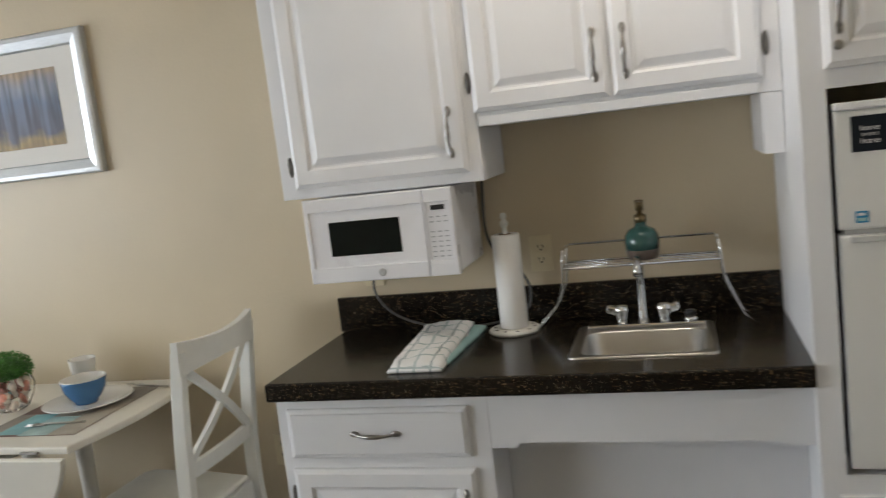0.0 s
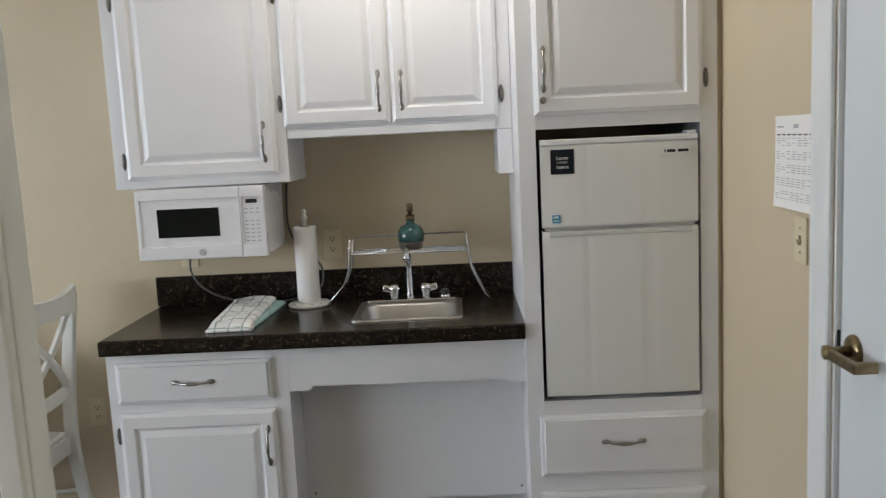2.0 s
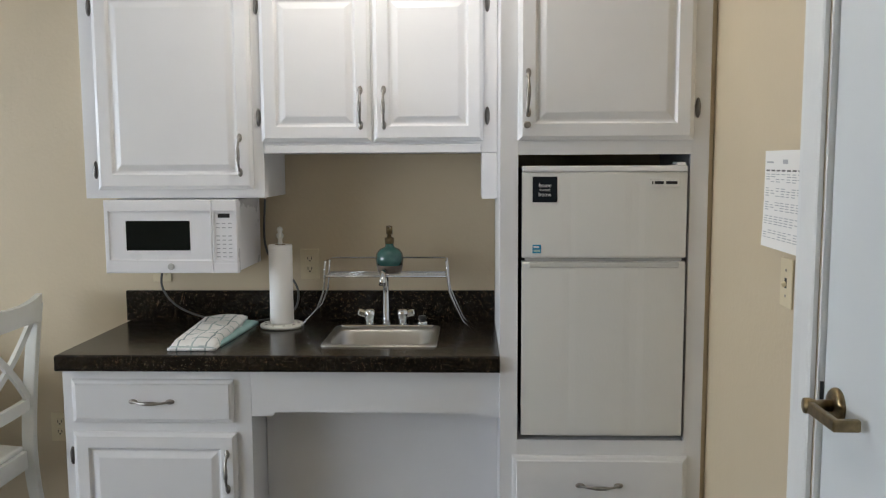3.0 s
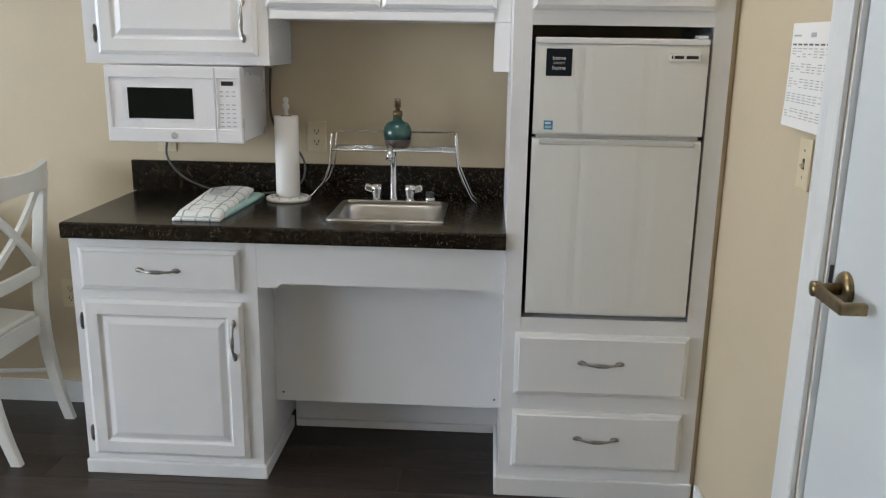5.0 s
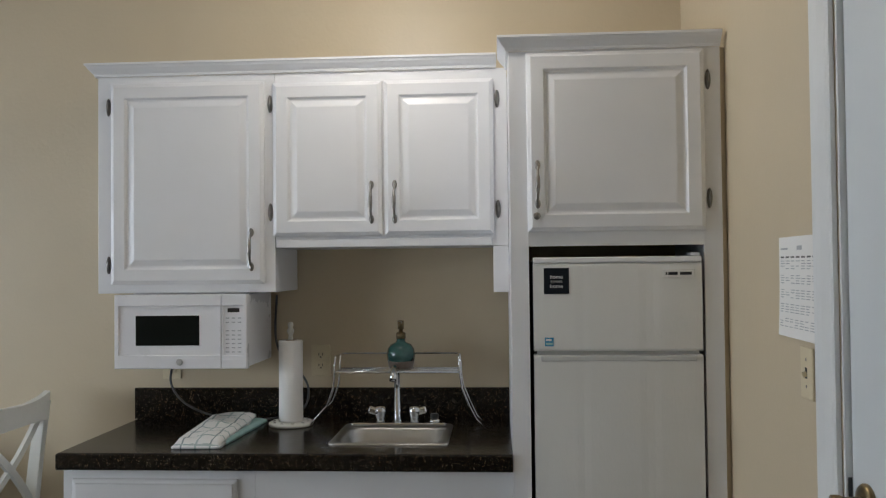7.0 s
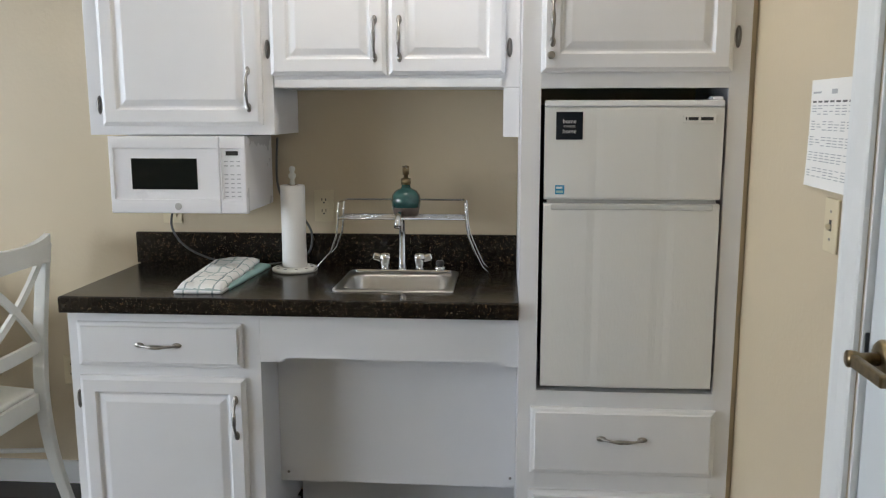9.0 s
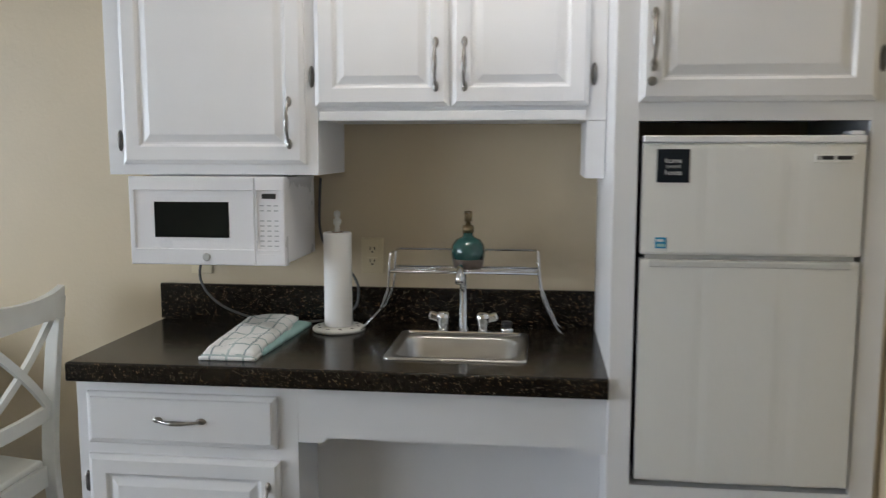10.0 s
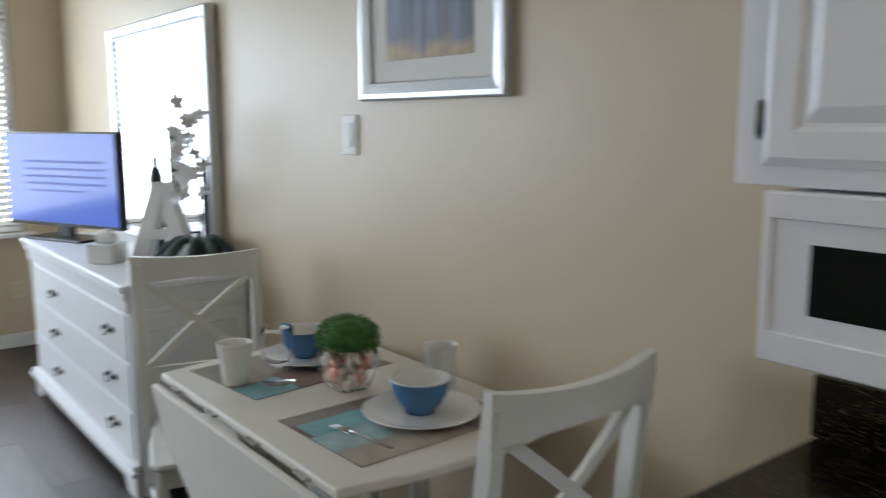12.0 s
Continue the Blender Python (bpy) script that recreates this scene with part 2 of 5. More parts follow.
FLOORM = floor_material()
COUNTER = counter_material()
PRINT = picture_material()
TOWEL = towel_material()


# ---- mesh helpers ----
def box(x0, y0, z0, x1, y1, z1, bevel=0.0, seg=2):
    bm = bmesh.new()
    bmesh.ops.create_cube(bm, size=1)
    for v in bm.verts:
        v.co = Vector((x0 if v.co.x < 0 else x1, y0 if v.co.y < 0 else y1, z0 if v.co.z < 0 else z1))
    if bevel:
        bmesh.ops.bevel(bm, geom=bm.edges[:], offset=bevel, segments=seg, affect="EDGES", profile=0.5)
    return bm


def add(a, b):
    """Join bmesh b into a."""
    me = bpy.data.meshes.new("join")
    b.to_mesh(me)
    b.free()
    a.from_mesh(me)
    bpy.data.meshes.remove(me)
    return a


def sweep(points, radii, n=8, cap=True):
    bm = bmesh.new()
    pts = [Vector(p) for p in points]
    if not isinstance(radii, (list, tuple)):
        radii = [radii] * len(pts)
    rings = []
    up = Vector((0.13, 0.29, 0.95)).normalized()
    for i, p in enumerate(pts):
        d = (pts[min(i + 1, len(pts) - 1)] - pts[max(i - 1, 0)]).normalized()
        if abs(d.dot(up)) > 0.98:
            up = Vector((1, 0.1, 0))
        s = d.cross(up).normalized()
        up = s.cross(d).normalized()
        rings.append([bm.verts.new(p + (s * math.cos(2 * math.pi * k / n) + up * math.sin(2 * math.pi * k / n)) * radii[i]) for k in range(n)])
    for a, b in zip(rings, rings[1:]):
        for k in range(n):
            bm.faces.new((a[k], a[(k + 1) % n], b[(k + 1) % n], b[k]))
    if cap:
        bm.faces.new(rings[0][::-1]), bm.faces.new(rings[-1])
    for f in bm.faces:
        f.smooth = True
    bmesh.ops.recalc_face_normals(bm, faces=bm.faces)
    return bm


def lathe(profile, n=28, center=(0, 0, 0)):
    """Turn (radius, z) pairs round the z axis."""
    bm = bmesh.new()
    c = Vector(center)
    rings = []
    for r, z in profile:
        rings.append([bm.verts.new(c + Vector((max(r, 1e-4) * math.cos(2 * math.pi * k / n), max(r, 1e-4) * math.sin(2 * math.pi * k / n), z))) for k in range(n)])
    for a, b in zip(rings, rings[1:]):
        for k in range(n):
            bm.faces.new((a[k], a[(k + 1) % n], b[(k + 1) % n], b[k]))
    bm.faces.new(rings[0][::-1]), bm.faces.new(rings[-1])
    for f in bm.faces:
        f.smooth = len(f.verts) == 4
    bmesh.ops.recalc_face_normals(bm, faces=bm.faces)
    return bm


def loft(w, h, rings):
    """A panel facing -y whose nested rectangles lie at (inset, y)."""
    bm = bmesh.new()
    rr = []
    for d, y in rings:
        rr.append([bm.verts.new((x, y, z)) for x, z in ((d, d), (w - d, d), (w - d, h - d), (d, h - d))])
    for a, b in zip(rr, rr[1:]):
        for k in range(4):
            bm.faces.new((a[k], a[(k + 1) % 4], b[(k + 1) % 4], b[k]))
    bm.faces.new(rr[0][::-1]), bm.faces.new(rr[-1])
    bmesh.ops.recalc_face_normals(bm, faces=bm.faces)
    return bm


def prism(outline, y0, y1):
    """An outline of (x, z) pushed from y0 to y1."""
    bm = bmesh.new()
    a = [bm.verts.new((x, y0, z)) for x, z in outline]
    b = [bm.verts.new((x, y1, z)) for x, z in outline]
    n = len(a)
    bm.faces.new(a), bm.faces.new(b[::-1])
    for k in range(n):
        bm.faces.new((a[k], b[k], b[(k + 1) % n], a[(k + 1) % n]))
    bmesh.ops.recalc_face_normals(bm, faces=bm.faces)
    return bm


def moved(bm, m):
    bmesh.ops.transform(bm, matrix=m, verts=bm.verts[:])
    return bm


def mesh_of(name, bm, material):
    me = bpy.data.meshes.new(name)
    bm.to_mesh(me)
    bm.free()
    me.materials.append(material)
    return me


def part(name, bm, material, parent, label=""):
    ob = new(name, mesh_of(name, bm, material))
    ob.parent = parent
    return tagged(ob, label)


def thing(name, at, label, category, group="", rz=0.0):
    ob = new(name)
    ob.matrix_world = pose(*at, 0, 0, rz)
    return tagged(ob, label, category, group)


def setting(name, bm, material, label, category):
    return tagged(new(name, mesh_of(name, bm, material)), label, category, "", "structure")


def tube_ring(pts, r, n=8):
    return sweep(list(pts) + [pts[0]], r, n, False)


# ---- structure ----
WY, RX, FARX, CEILZ = 2.82, 1.047, -6.2, 2.6
PY0, PY1 = 0.415, 0.45          # the wall with the opening that the walk passes
OX0, OX1 = -0.256, 0.74        # that opening
# Unseen back of the room, pushed south to fit the added window length.
BACKY = -4.4

subfloor = setting("floor", box(FARX - 0.1, BACKY - 0.1, -0.12, RX + 0.1, WY + 0.1, -0.012), FLOORM, "dark brown wood plank floor", "floor")
setting("ceiling", box(FARX - 0.1, BACKY - 0.1, CEILZ, RX + 0.1, WY + 0.1, CEILZ + 0.1), CEIL, "off-white painted ceiling", "ceiling")
setting("wall_north", box(FARX - 0.1, WY, 0, RX + 0.1, WY + 0.12, CEILZ), WALL, "beige painted textured wall", "wall")
# east wall with a doorway
DY0, DY1, DZ = 0.64, 1.452, 2.04
ew = box(RX, DY1, 0, RX + 0.12, WY, CEILZ)
add(ew, box(RX, BACKY, 0, RX + 0.12, DY0, CEILZ))
add(ew, box(RX, DY0, DZ, RX + 0.12, DY1, CEILZ))
setting("wall_east", ew, WALL, "beige painted wall with a doorway", "wall")
# west wall with a window, its unseen south length added to light the kitchen
WZ0, WZ1, WY0, WY1 = 0.76, 2.32, -3.9, 2.52
ww = box(FARX - 0.12, BACKY, 0, FARX, WY0, CEILZ)
add(ww, box(FARX - 0.12, WY1, 0, FARX, WY, CEILZ))
add(ww, box(FARX - 0.12, WY0, 0, FARX, WY1, WZ0))
add(ww, box(FARX - 0.12, WY0, WZ1, FARX, WY1, CEILZ))
setting("wall_west", ww, WALL, "beige painted wall with a bright window, lengthened out of sight for light", "wall")
setting("wall_south", box(FARX - 0.1, BACKY - 0.12, 0, RX + 0.12, BACKY, CEILZ), WALL, "beige painted wall", "wall")
pw = box(OX1 + 0.03, PY0, 0, RX, PY1, CEILZ)
# West stretch is unseen, added to keep window light off the east wall.
add(pw, box(-2.0, PY0, 0, OX0 - 0.03, PY1, CEILZ))
add(pw, box(OX0 - 0.03, PY0, 2.08, OX1 + 0.03, PY1, CEILZ))
setting("wall_partition", pw, WALL, "beige painted wall round an open doorway, its unseen west stretch added as a light block", "wall")

# baseboards
setting("baseboard_north", prism([(FARX, 0), (-1.015, 0), (-1.015, 0.092), (FARX, 0.092)], WY - 0.014, WY - 0.0005), TRIM, "white painted baseboard", "baseboard")
setting("baseboard_west", box(FARX + 0.0005, BACKY, 0, FARX + 0.014, WY - 0.015, 0.092, 0.003), TRIM, "white painted baseboard", "baseboard")
setting("baseboard_east", box(RX - 0.014, DY1 + 0.09, 0, RX - 0.0005, 2.2, 0.085, 0.003), TRIM, "white painted baseboard", "baseboard")


def casing_bar(length, w=0.082, t=0.02):
    """A moulded casing bar, length along z, face to -y, inner edge at x = 0."""
    prof = [(0, 0), (0, -0.010), (0.006, -0.013), (0.018, -0.013), (0.022, -0.009), (0.05, -0.014), (0.066, -0.019), (0.078, -t), (w, -t + 0.004), (w, 0)]
    bm = bmesh.new()
    a = [bm.verts.new((x, y, 0)) for x, y in prof]
    b = [bm.verts.new((x, y, length)) for x, y in prof]
    n = len(a)
    bm.faces.new(a), bm.faces.new(b[::-1])
    for k in range(n):
        bm.faces.new((a[k], b[k], b[(k + 1) % n], a[(k + 1) % n]))
    bmesh.ops.recalc_face_normals(bm, faces=bm.faces)
    return bm


# door in the east wall, closed
door_1 = tagged(new("door_1"), "closed flat white door with an aged brass lever", "door", "", "structure")
door_1.matrix_world = pose(RX, 0, 0)
part("door_leaf", box(0.012, DY0 + 0.012, 0.008, 0.05, DY1 - 0.012, DZ - 0.01, 0.002), DOORM, door_1)
dj = box(0.0, DY1 - 0.009, 0, 0.118, DY1 - 0.001, DZ)
add(dj, box(0.0, DY0 + 0.001, 0, 0.118, DY0 + 0.009, DZ))
add(dj, box(0.0, DY0 + 0.001, DZ - 0.008, 0.118, DY1 - 0.001, DZ - 0.001))
part("door_jamb", dj, TRIM, door_1)
part("casing", moved(casing_bar(DZ + 0.07), pose(-0.0015, DY1 + 0.004, 0) @ pose(0, 0, 0, 0, 0, -90) @ Matrix.Diagonal((-1, 1, 1, 1))), TRIM, door_1)
part("casing", moved(casing_bar(DZ + 0.07), pose(-0.0015, DY0 - 0.004, 0) @ pose(0, 0, 0, 0, 0, -90)), TRIM, door_1)
part("casing", box(-0.02, DY0 - 0.0, DZ + 0.002, -0.0015, DY1, DZ + 0.07, 0.003), TRIM, door_1)
lever = part("lever_handle", lathe([(0.0, 0), (0.037, 0.0), (0.037, 0.006), (0.032, 0.012), (0.02, 0.014), (0.0, 0.014)], 24), BRASS, door_1, "aged brass lever handle")
lever.matrix_basis = pose(0.012, 1.372, 0.998, 0, -90, 0)
part("neck", lathe([(0, 0.01), (0.013, 0.01), (0.012, 0.045), (0.016, 0.055), (0.016, 0.068), (0, 0.07)], 16), BRASS, lever)
# the lever's bar runs along the door, in the handle's own axes z is out of the door, y along it
part("bar", add(box(-0.013, -0.135, 0.052, 0.011, 0.016, 0.067, 0.004), box(-0.013, -0.135, 0.014, 0.011, -0.119, 0.06, 0.004)), BRASS, lever)
part("latch_plate", box(0.004, DY1 - 0.0115, 0.965, 0.0115, DY1 - 0.0095, 1.03), SLOT, door_1)

# doorway that the walk passes
doorway_1 = tagged(new("doorway_1"), "open doorway with worn white jambs and casing", "doorway", "", "structure")
H = 2.07
for side, x, sgn in (("w", OX0, -1), ("e", OX1, 1)):
    j = box(min(x, x + sgn * 0.028), PY0 - 0.004, 0, max(x, x + sgn * 0.028), PY1 + 0.004, H, 0.003)
    part("jamb", j, JAMB, doorway_1)
    part("outer_trim", box(min(x + sgn * 0.145, x + sgn * 0.183), PY0 - 0.024, 0, max(x + sgn * 0.145, x + sgn * 0.183), PY0 - 0.001, H + 0.06, 0.005), JAMB, doorway_1)
    if side == "w":
        part("door_stop", box(OX0 - 0.03, PY0 - 0.02, 0, OX0 - 0.001, PY0 - 0.0045, H + 0.01, 0.004), JAMB, doorway_1, "worn white painted edge strip")
        part("bare_groove", box(OX0 - 0.05, PY0 - 0.008, 0, OX0 - 0.0305, PY0 - 0.0045, H + 0.01), BAREWOOD, doorway_1, "bare brown groove beside the strip")
        part("outer_casing", moved(casing_bar(H + 0.06, 0.082, 0.026), pose(OX0 - 0.0505, PY0 - 0.0045, 0) @ Matrix.Diagonal((-1, 1, 1, 1))), JAMB, doorway_1)
    for y, flip in ((PY0 - 0.0045, 1), (PY1 + 0.0045, -1)):
        if side == "w" and flip == 1:
            continue
        m = pose(x + sgn * 0.008, y, 0) @ Matrix.Diagonal((sgn, flip, 1, 1))
        part("casing", moved(casing_bar(H + 0.06), m), JAMB, doorway_1)
part("head_jamb", box(OX0, PY0 - 0.004, H, OX1, PY1 + 0.004, H + 0.009), JAMB, doorway_1)

# window in the west wall
window_1 = tagged(new("window_1"), "window with white blinds, bright daylight behind, its unseen south length added for light", "window", "", "structure")
window_1.matrix_world = pose(FARX, 0, 0)
wf = box(-0.1, WY0 + 0.001, WZ0 + 0.001, -0.05, WY1 - 0.001, WZ0 + 0.05)
add(wf, box(-0.1, WY0 + 0.001, WZ1 - 0.05, -0.05, WY1 - 0.001, WZ1 - 0.001))
for y in (WY0 + 0.001, (WY0 + WY1) / 2 - 0.025, WY1 - 0.051):
    add(wf, box(-0.1, y, WZ0 + 0.05, -0.05, y + 0.05, WZ1 - 0.05))
part("window_frame", wf, TRIM, window_1)
for a, b in ((WY0 + 0.051, (WY0 + WY1) / 2 - 0.025), ((WY0 + WY1) / 2 + 0.025, WY1 - 0.051)):
    p = part("pane", box(-0.078, a, WZ0 + 0.05, -0.074, b, WZ1 - 0.05), CLEAR, window_1)
    p.visible_shadow = False
part("window_sill", box(-0.05, WY0 - 0.05, WZ0 - 0.03, 0.07, WY1 + 0.05, WZ0 - 0.001, 0.006), TRIM, window_1)
slat_mesh = mesh_of("slat", moved(box(-0.022, WY0 + 0.02, -0.001, 0.022, WY1 - 0.02, 0.001), pose(0, 0, 0)), BLIND)
for k in range(36):
    z = WZ0 + 0.02 + k * 0.042
    s = new("slat", slat_mesh)
    s.parent = window_1
    s.matrix_basis = pose(-0.024, 0, z, 0, 0, 0) @ Matrix.Rotation(radians(35), 4, "Y")
setting("backdrop", box(FARX - 2.2, -7, -1, FARX - 2.15, 9, 6), OUTSIDE, "blown-out bright daylight outside the window", "backdrop")

# ceiling lamp
cl = thing("ceiling_lamp", (0.0, 2.02, CEILZ), "round flush ceiling lamp with a warm glass diffuser", "lamp")
part("rim", lathe([(0, -0.001), (0.15, -0.001), (0.155, -0.02), (0.14, -0.03), (0, -0.03)], 32), TRIM, cl)
part("diffuser", lathe([(0, -0.031), (0.135, -0.031), (0.12, -0.06), (0.07, -0.085), (0, -0.092)], 32), SHADE, cl)


# ---- kitchen ----
def pull(parent, at, length=0.135, upright=True):
    """A bar pull: oval end plates, thin necks and a swollen middle, standing out to -y."""
    n = 20
    pts, rad = [], []
    for i in range(n + 1):
        t = -0.84 + 1.68 * i / n
        pts.append((0, -0.004 - 0.021 * (1 - (abs(t) / 0.84) ** 2.6), t * length / 2))
        rad.append(0.004 + 0.0028 * math.exp(-(t / 0.34) ** 4))
    bm = sweep(pts, rad, 10)
    for t in (-1, 1):
        add(bm, moved(lathe([(0, 0), (0.0085, 0), (0.0085, 0.0015), (0.0068, 0.0042), (0, 0.0052)], 16), pose(0, 0.0, t * length / 2 * 0.86, 90, 0, 0) @ Matrix.Diagonal((1, 1.75, 1, 1))))
    h = part("handle", bm, NICKEL, parent, "aged-nickel pull with oval ends")
    h.matrix_basis = pose(*at, 0, 0 if upright else 90, 0)
    return h


def hinge(parent, at):
    bm = moved(lathe([(0, 0), (0.0085, 0), (0.0085, 0.002), (0.007, 0.004), (0.0045, 0.0045), (0, 0.003)], 16), pose(0, 0, 0, 90, 0, 0) @ Matrix.Diagonal((1, 3.6, 1, 1)))
    add(bm, sweep([(0, -0.005, -0.022), (0, -0.008, -0.018), (0, -0.008, 0.018), (0, -0.005, 0.022)], 0.0035, 8))
    h = part("hinge", bm, HINGEM, parent, "small oval dark nickel hinge")
    h.matrix_basis = pose(*at)
    return h


PANEL = [(0, 0), (0, -0.010), (0.003, -0.013), (0.008, -0.0155), (0.013, -0.019), (0.05, -0.019), (0.053, -0.016), (0.057, -0.0115), (0.062, -0.0105), (0.066, -0.0115), (0.082, -0.0172), (0.085, -0.0178)]
DRAWER = [(0, 0), (0, -0.009), (0.004, -0.012), (0.012, -0.014), (0.015, -0.019), (0.02, -0.019)]


def front(parent, name, x0, z0, x1, z1, y, rings=PANEL, material=None):
    d = part(name, loft(x1 - x0, z1 - z0, rings), material or WHITE, parent)
    d.matrix_basis = pose(x0, y, z0)
    return d


def crown(parent, pts, z, h=0.043, out=0.034):
    """Moulding along a plan line of (x, y), standing out to its right."""
    prof = [(0, 0), (0.008, 0), (0.010, 0.008), (0.016, 0.014), (0.026, 0.026), (0.03, 0.034), (out, 0.036), (out, h), (0, h)]
    P = [Vector((x, y)) for x, y in pts]
    bm = bmesh.new()
    rows = []
    for i, p in enumerate(P):
        d0 = (P[i] - P[i - 1]).normalized() if i else (P[1] - P[0]).normalized()
        d1 = (P[i + 1] - P[i]).normalized() if i + 1 < len(P) else d0
        n0, n1 = Vector((d0.y, -d0.x)), Vector((d1.y, -d1.x))
        n = (n0 + n1) / (1 + n0.dot(n1))
        rows.append([bm.verts.new((p.x + n.x * o, p.y + n.y * o, z + u)) for o, u in prof])
    k = len(prof)
    for a, b in zip(rows, rows[1:]):
        for i in range(k):
            bm.faces.new((a[i], a[(i + 1) % k], b[(i + 1) % k], b[i]))
    bm.faces.new(rows[0]), bm.faces.new(rows[-1][::-1])
    bmesh.ops.recalc_face_normals(bm, faces=bm.faces)
    return part("crown_moulding", bm, WHITE, parent)


# wall cabinet over the microwave
UF = 2.506            # face of the wall cabinets
ul = thing("wall_cabinet", (0, 0, 0), "white wall cabinet with one raised-panel door", "cabinet", "white kitchen cabinets")
part("body", box(-1.013, UF, 1.378, -0.3925, WY - 0.001, 2.125, 0.0015), WHITE, ul)
d = front(ul, "door", -0.962, 1.408, -0.427, 2.098, UF - 0.0005)
pull(d, (0.492, -0.019, 0.115))
hinge(ul, (-0.975, UF, 1.475)), hinge(ul, (-0.975, UF, 2.02))
crown(ul, [(-1.013, WY - 0.001), (-1.013, UF), (-0.3925, UF)], 2.1255)

um = thing("wall_cabinet", (0, 0, 0), "white wall cabinet with two raised-panel doors over the sink", "cabinet", "white kitchen cabinets")
part("body", box(-0.391, UF, 1.528, 0.3985, WY - 0.001, 2.125, 0.0015), WHITE, um)
part("side_filler", box(0.347, UF + 0.0005, 1.372, 0.3985, WY - 0.001, 1.527, 0.001), WHITE, um)
part("bottom_rail", box(-0.385, UF - 0.008, 1.528, 0.343, UF - 0.0005, 1.556, 0.003), WHITE, um)
d = front(um, "door", -0.396, 1.566, -0.0235, 2.088, UF - 0.0005)
pull(d, (0.337, -0.019, 0.112))
d = front(um, "door", -0.0155, 1.566, 0.352, 2.088, UF - 0.0005)
pull(d, (0.035, -0.019, 0.112))
for x in (-0.408, 0.3655):
    hinge(um, (x, UF, 1.65)), hinge(um, (x, UF, 2.02))
crown(um, [(-0.3925, UF), (0.364, UF)], 2.1255)

# tall cabinet round the fridge
TF = 2.241
tc_ = thing("tall_cabinet", (0, 0, 0), "tall white cabinet built round a small fridge, two drawers below", "cabinet", "white kitchen cabinets")
part("side_panel", box(0.4, TF + 0.018, 0.0, 0.418, WY - 0.001, 2.108), WHITE, tc_)
part("side_panel", box(1.012, TF + 0.018, 0.0, 1.03, WY - 0.001, 2.108), WHITE, tc_)
part("top", box(0.4182, TF + 0.018, 2.09, 1.0118, WY - 0.001, 2.108), WHITE, tc_)
part("shelf", box(0.4182, TF + 0.018, 1.53, 1.0118, WY - 0.001, 1.545), WHITE, tc_)
part("shelf", box(0.4182, TF + 0.018, 0.605, 1.0118, WY - 0.001, 0.623), WHITE, tc_)
f = box(0.4, TF, 0.0, 0.455, TF + 0.0175, 2.108, 0.001)
add(f, box(0.975, TF, 0.0, 1.03, TF + 0.0175, 2.108, 0.001))
add(f, box(0.455, TF + 0.0004, 1.517, 0.975, TF + 0.0175, 2.108))
add(f, box(0.455, TF + 0.0004, 0.0, 0.975, TF + 0.0175, 0.623))
part("face_frame", f, WHITE, tc_)
d = front(tc_, "door", 0.453, 1.56, 0.979, 2.1, TF - 0.0005)
pull(d, (0.03, -0.019, 0.142))
lk = part("lock", lathe([(0, 0), (0.011, 0), (0.011, 0.006), (0.009, 0.008), (0, 0.008)], 16), NICKEL, d, "small round cam lock")
lk.matrix_basis = pose(0.027, -0.019, 0.047, 90, 0, 0)
hinge(tc_, (0.993, TF, 1.655)), hinge(tc_, (0.993, TF, 2.01))
for z0, z1 in ((0.366, 0.575), (0.108, 0.31)):
    d = front(tc_, "drawer", 0.439, z0, 0.985, z1, TF - 0.0005, DRAWER)
    pull(d, (0.273, -0.019, (z1 - z0) * 0.56), 0.14, False)
part("plinth", box(0.396, TF - 0.014, 0.0, 1.034, TF - 0.0005, 0.066, 0.004), WHITE, tc_)
part("side_plinth", box(0.386, TF - 0.013, 0.0, 0.3995, WY - 0.2, 0.066, 0.004), WHITE, tc_)
crown(tc_, [(0.4, UF - 0.035), (0.4, TF), (1.03, TF)], 2.1085)
part("wall_scribe", box(1.0305, TF + 0.014, 0.0, 1.0465, TF + 0.03, 2.108), WALL, tc_)

# base cabinet
BF = 2.274
bc = thing("base_cabinet", (0, 0, 0), "white base cabinet with one drawer over one door", "cabinet", "white kitchen cabinets")
part("body", box(-1.012, BF, 0.05, -0.397, WY - 0.001, 0.8395, 0.0015), WHITE, bc)
d = front(bc, "drawer", -0.978, 0.664, -0.451, 0.806, BF - 0.0005, DRAWER)
pull(d, (0.263, -0.019, 0.072), 0.14, False)
d = front(bc, "door", -0.98, 0.075, -0.445, 0.632, BF - 0.0005)
pull(d, (0.504, -0.019, 0.43))
hinge(bc, (-0.99, BF, 0.145)), hinge(bc, (-0.99, BF, 0.55))
part("plinth", box(-1.016, BF - 0.014, 0.0, -0.385, WY - 0.15, 0.0495, 0.005), WHITE, bc)

# sink apron, knee panel and back board
ap = thing("sink_apron", (0, 0, 0), "white apron board over an open knee space under the sink", "apron")
part("board", prism([(-0.3965, 0.684), (-0.33, 0.684), (-0.32, 0.698), (0.325, 0.698), (0.335, 0.684), (0.3995, 0.684), (0.3995, 0.8395), (-0.3965, 0.8395)], BF, BF + 0.019), WHITE, ap)
kp = part("knee_panel", box(-0.396, 2.455, 0.208, 0.3992, 2.467, 0.8, 0.001), WHITE, ap)
for x, z in ((-0.37, 0.24), (0.383, 0.24)):
    s = part("screw", lathe([(0, 0), (0.005, 0), (0.004, 0.002), (0, 0.003)], 10), NICKEL, kp)
    s.matrix_basis = pose(x, 2.4545, z, 90, 0, 0)
part("back_board", box(-0.384, 2.69, 0.0, 0.3992, 2.702, 0.8), WHITE, ap)
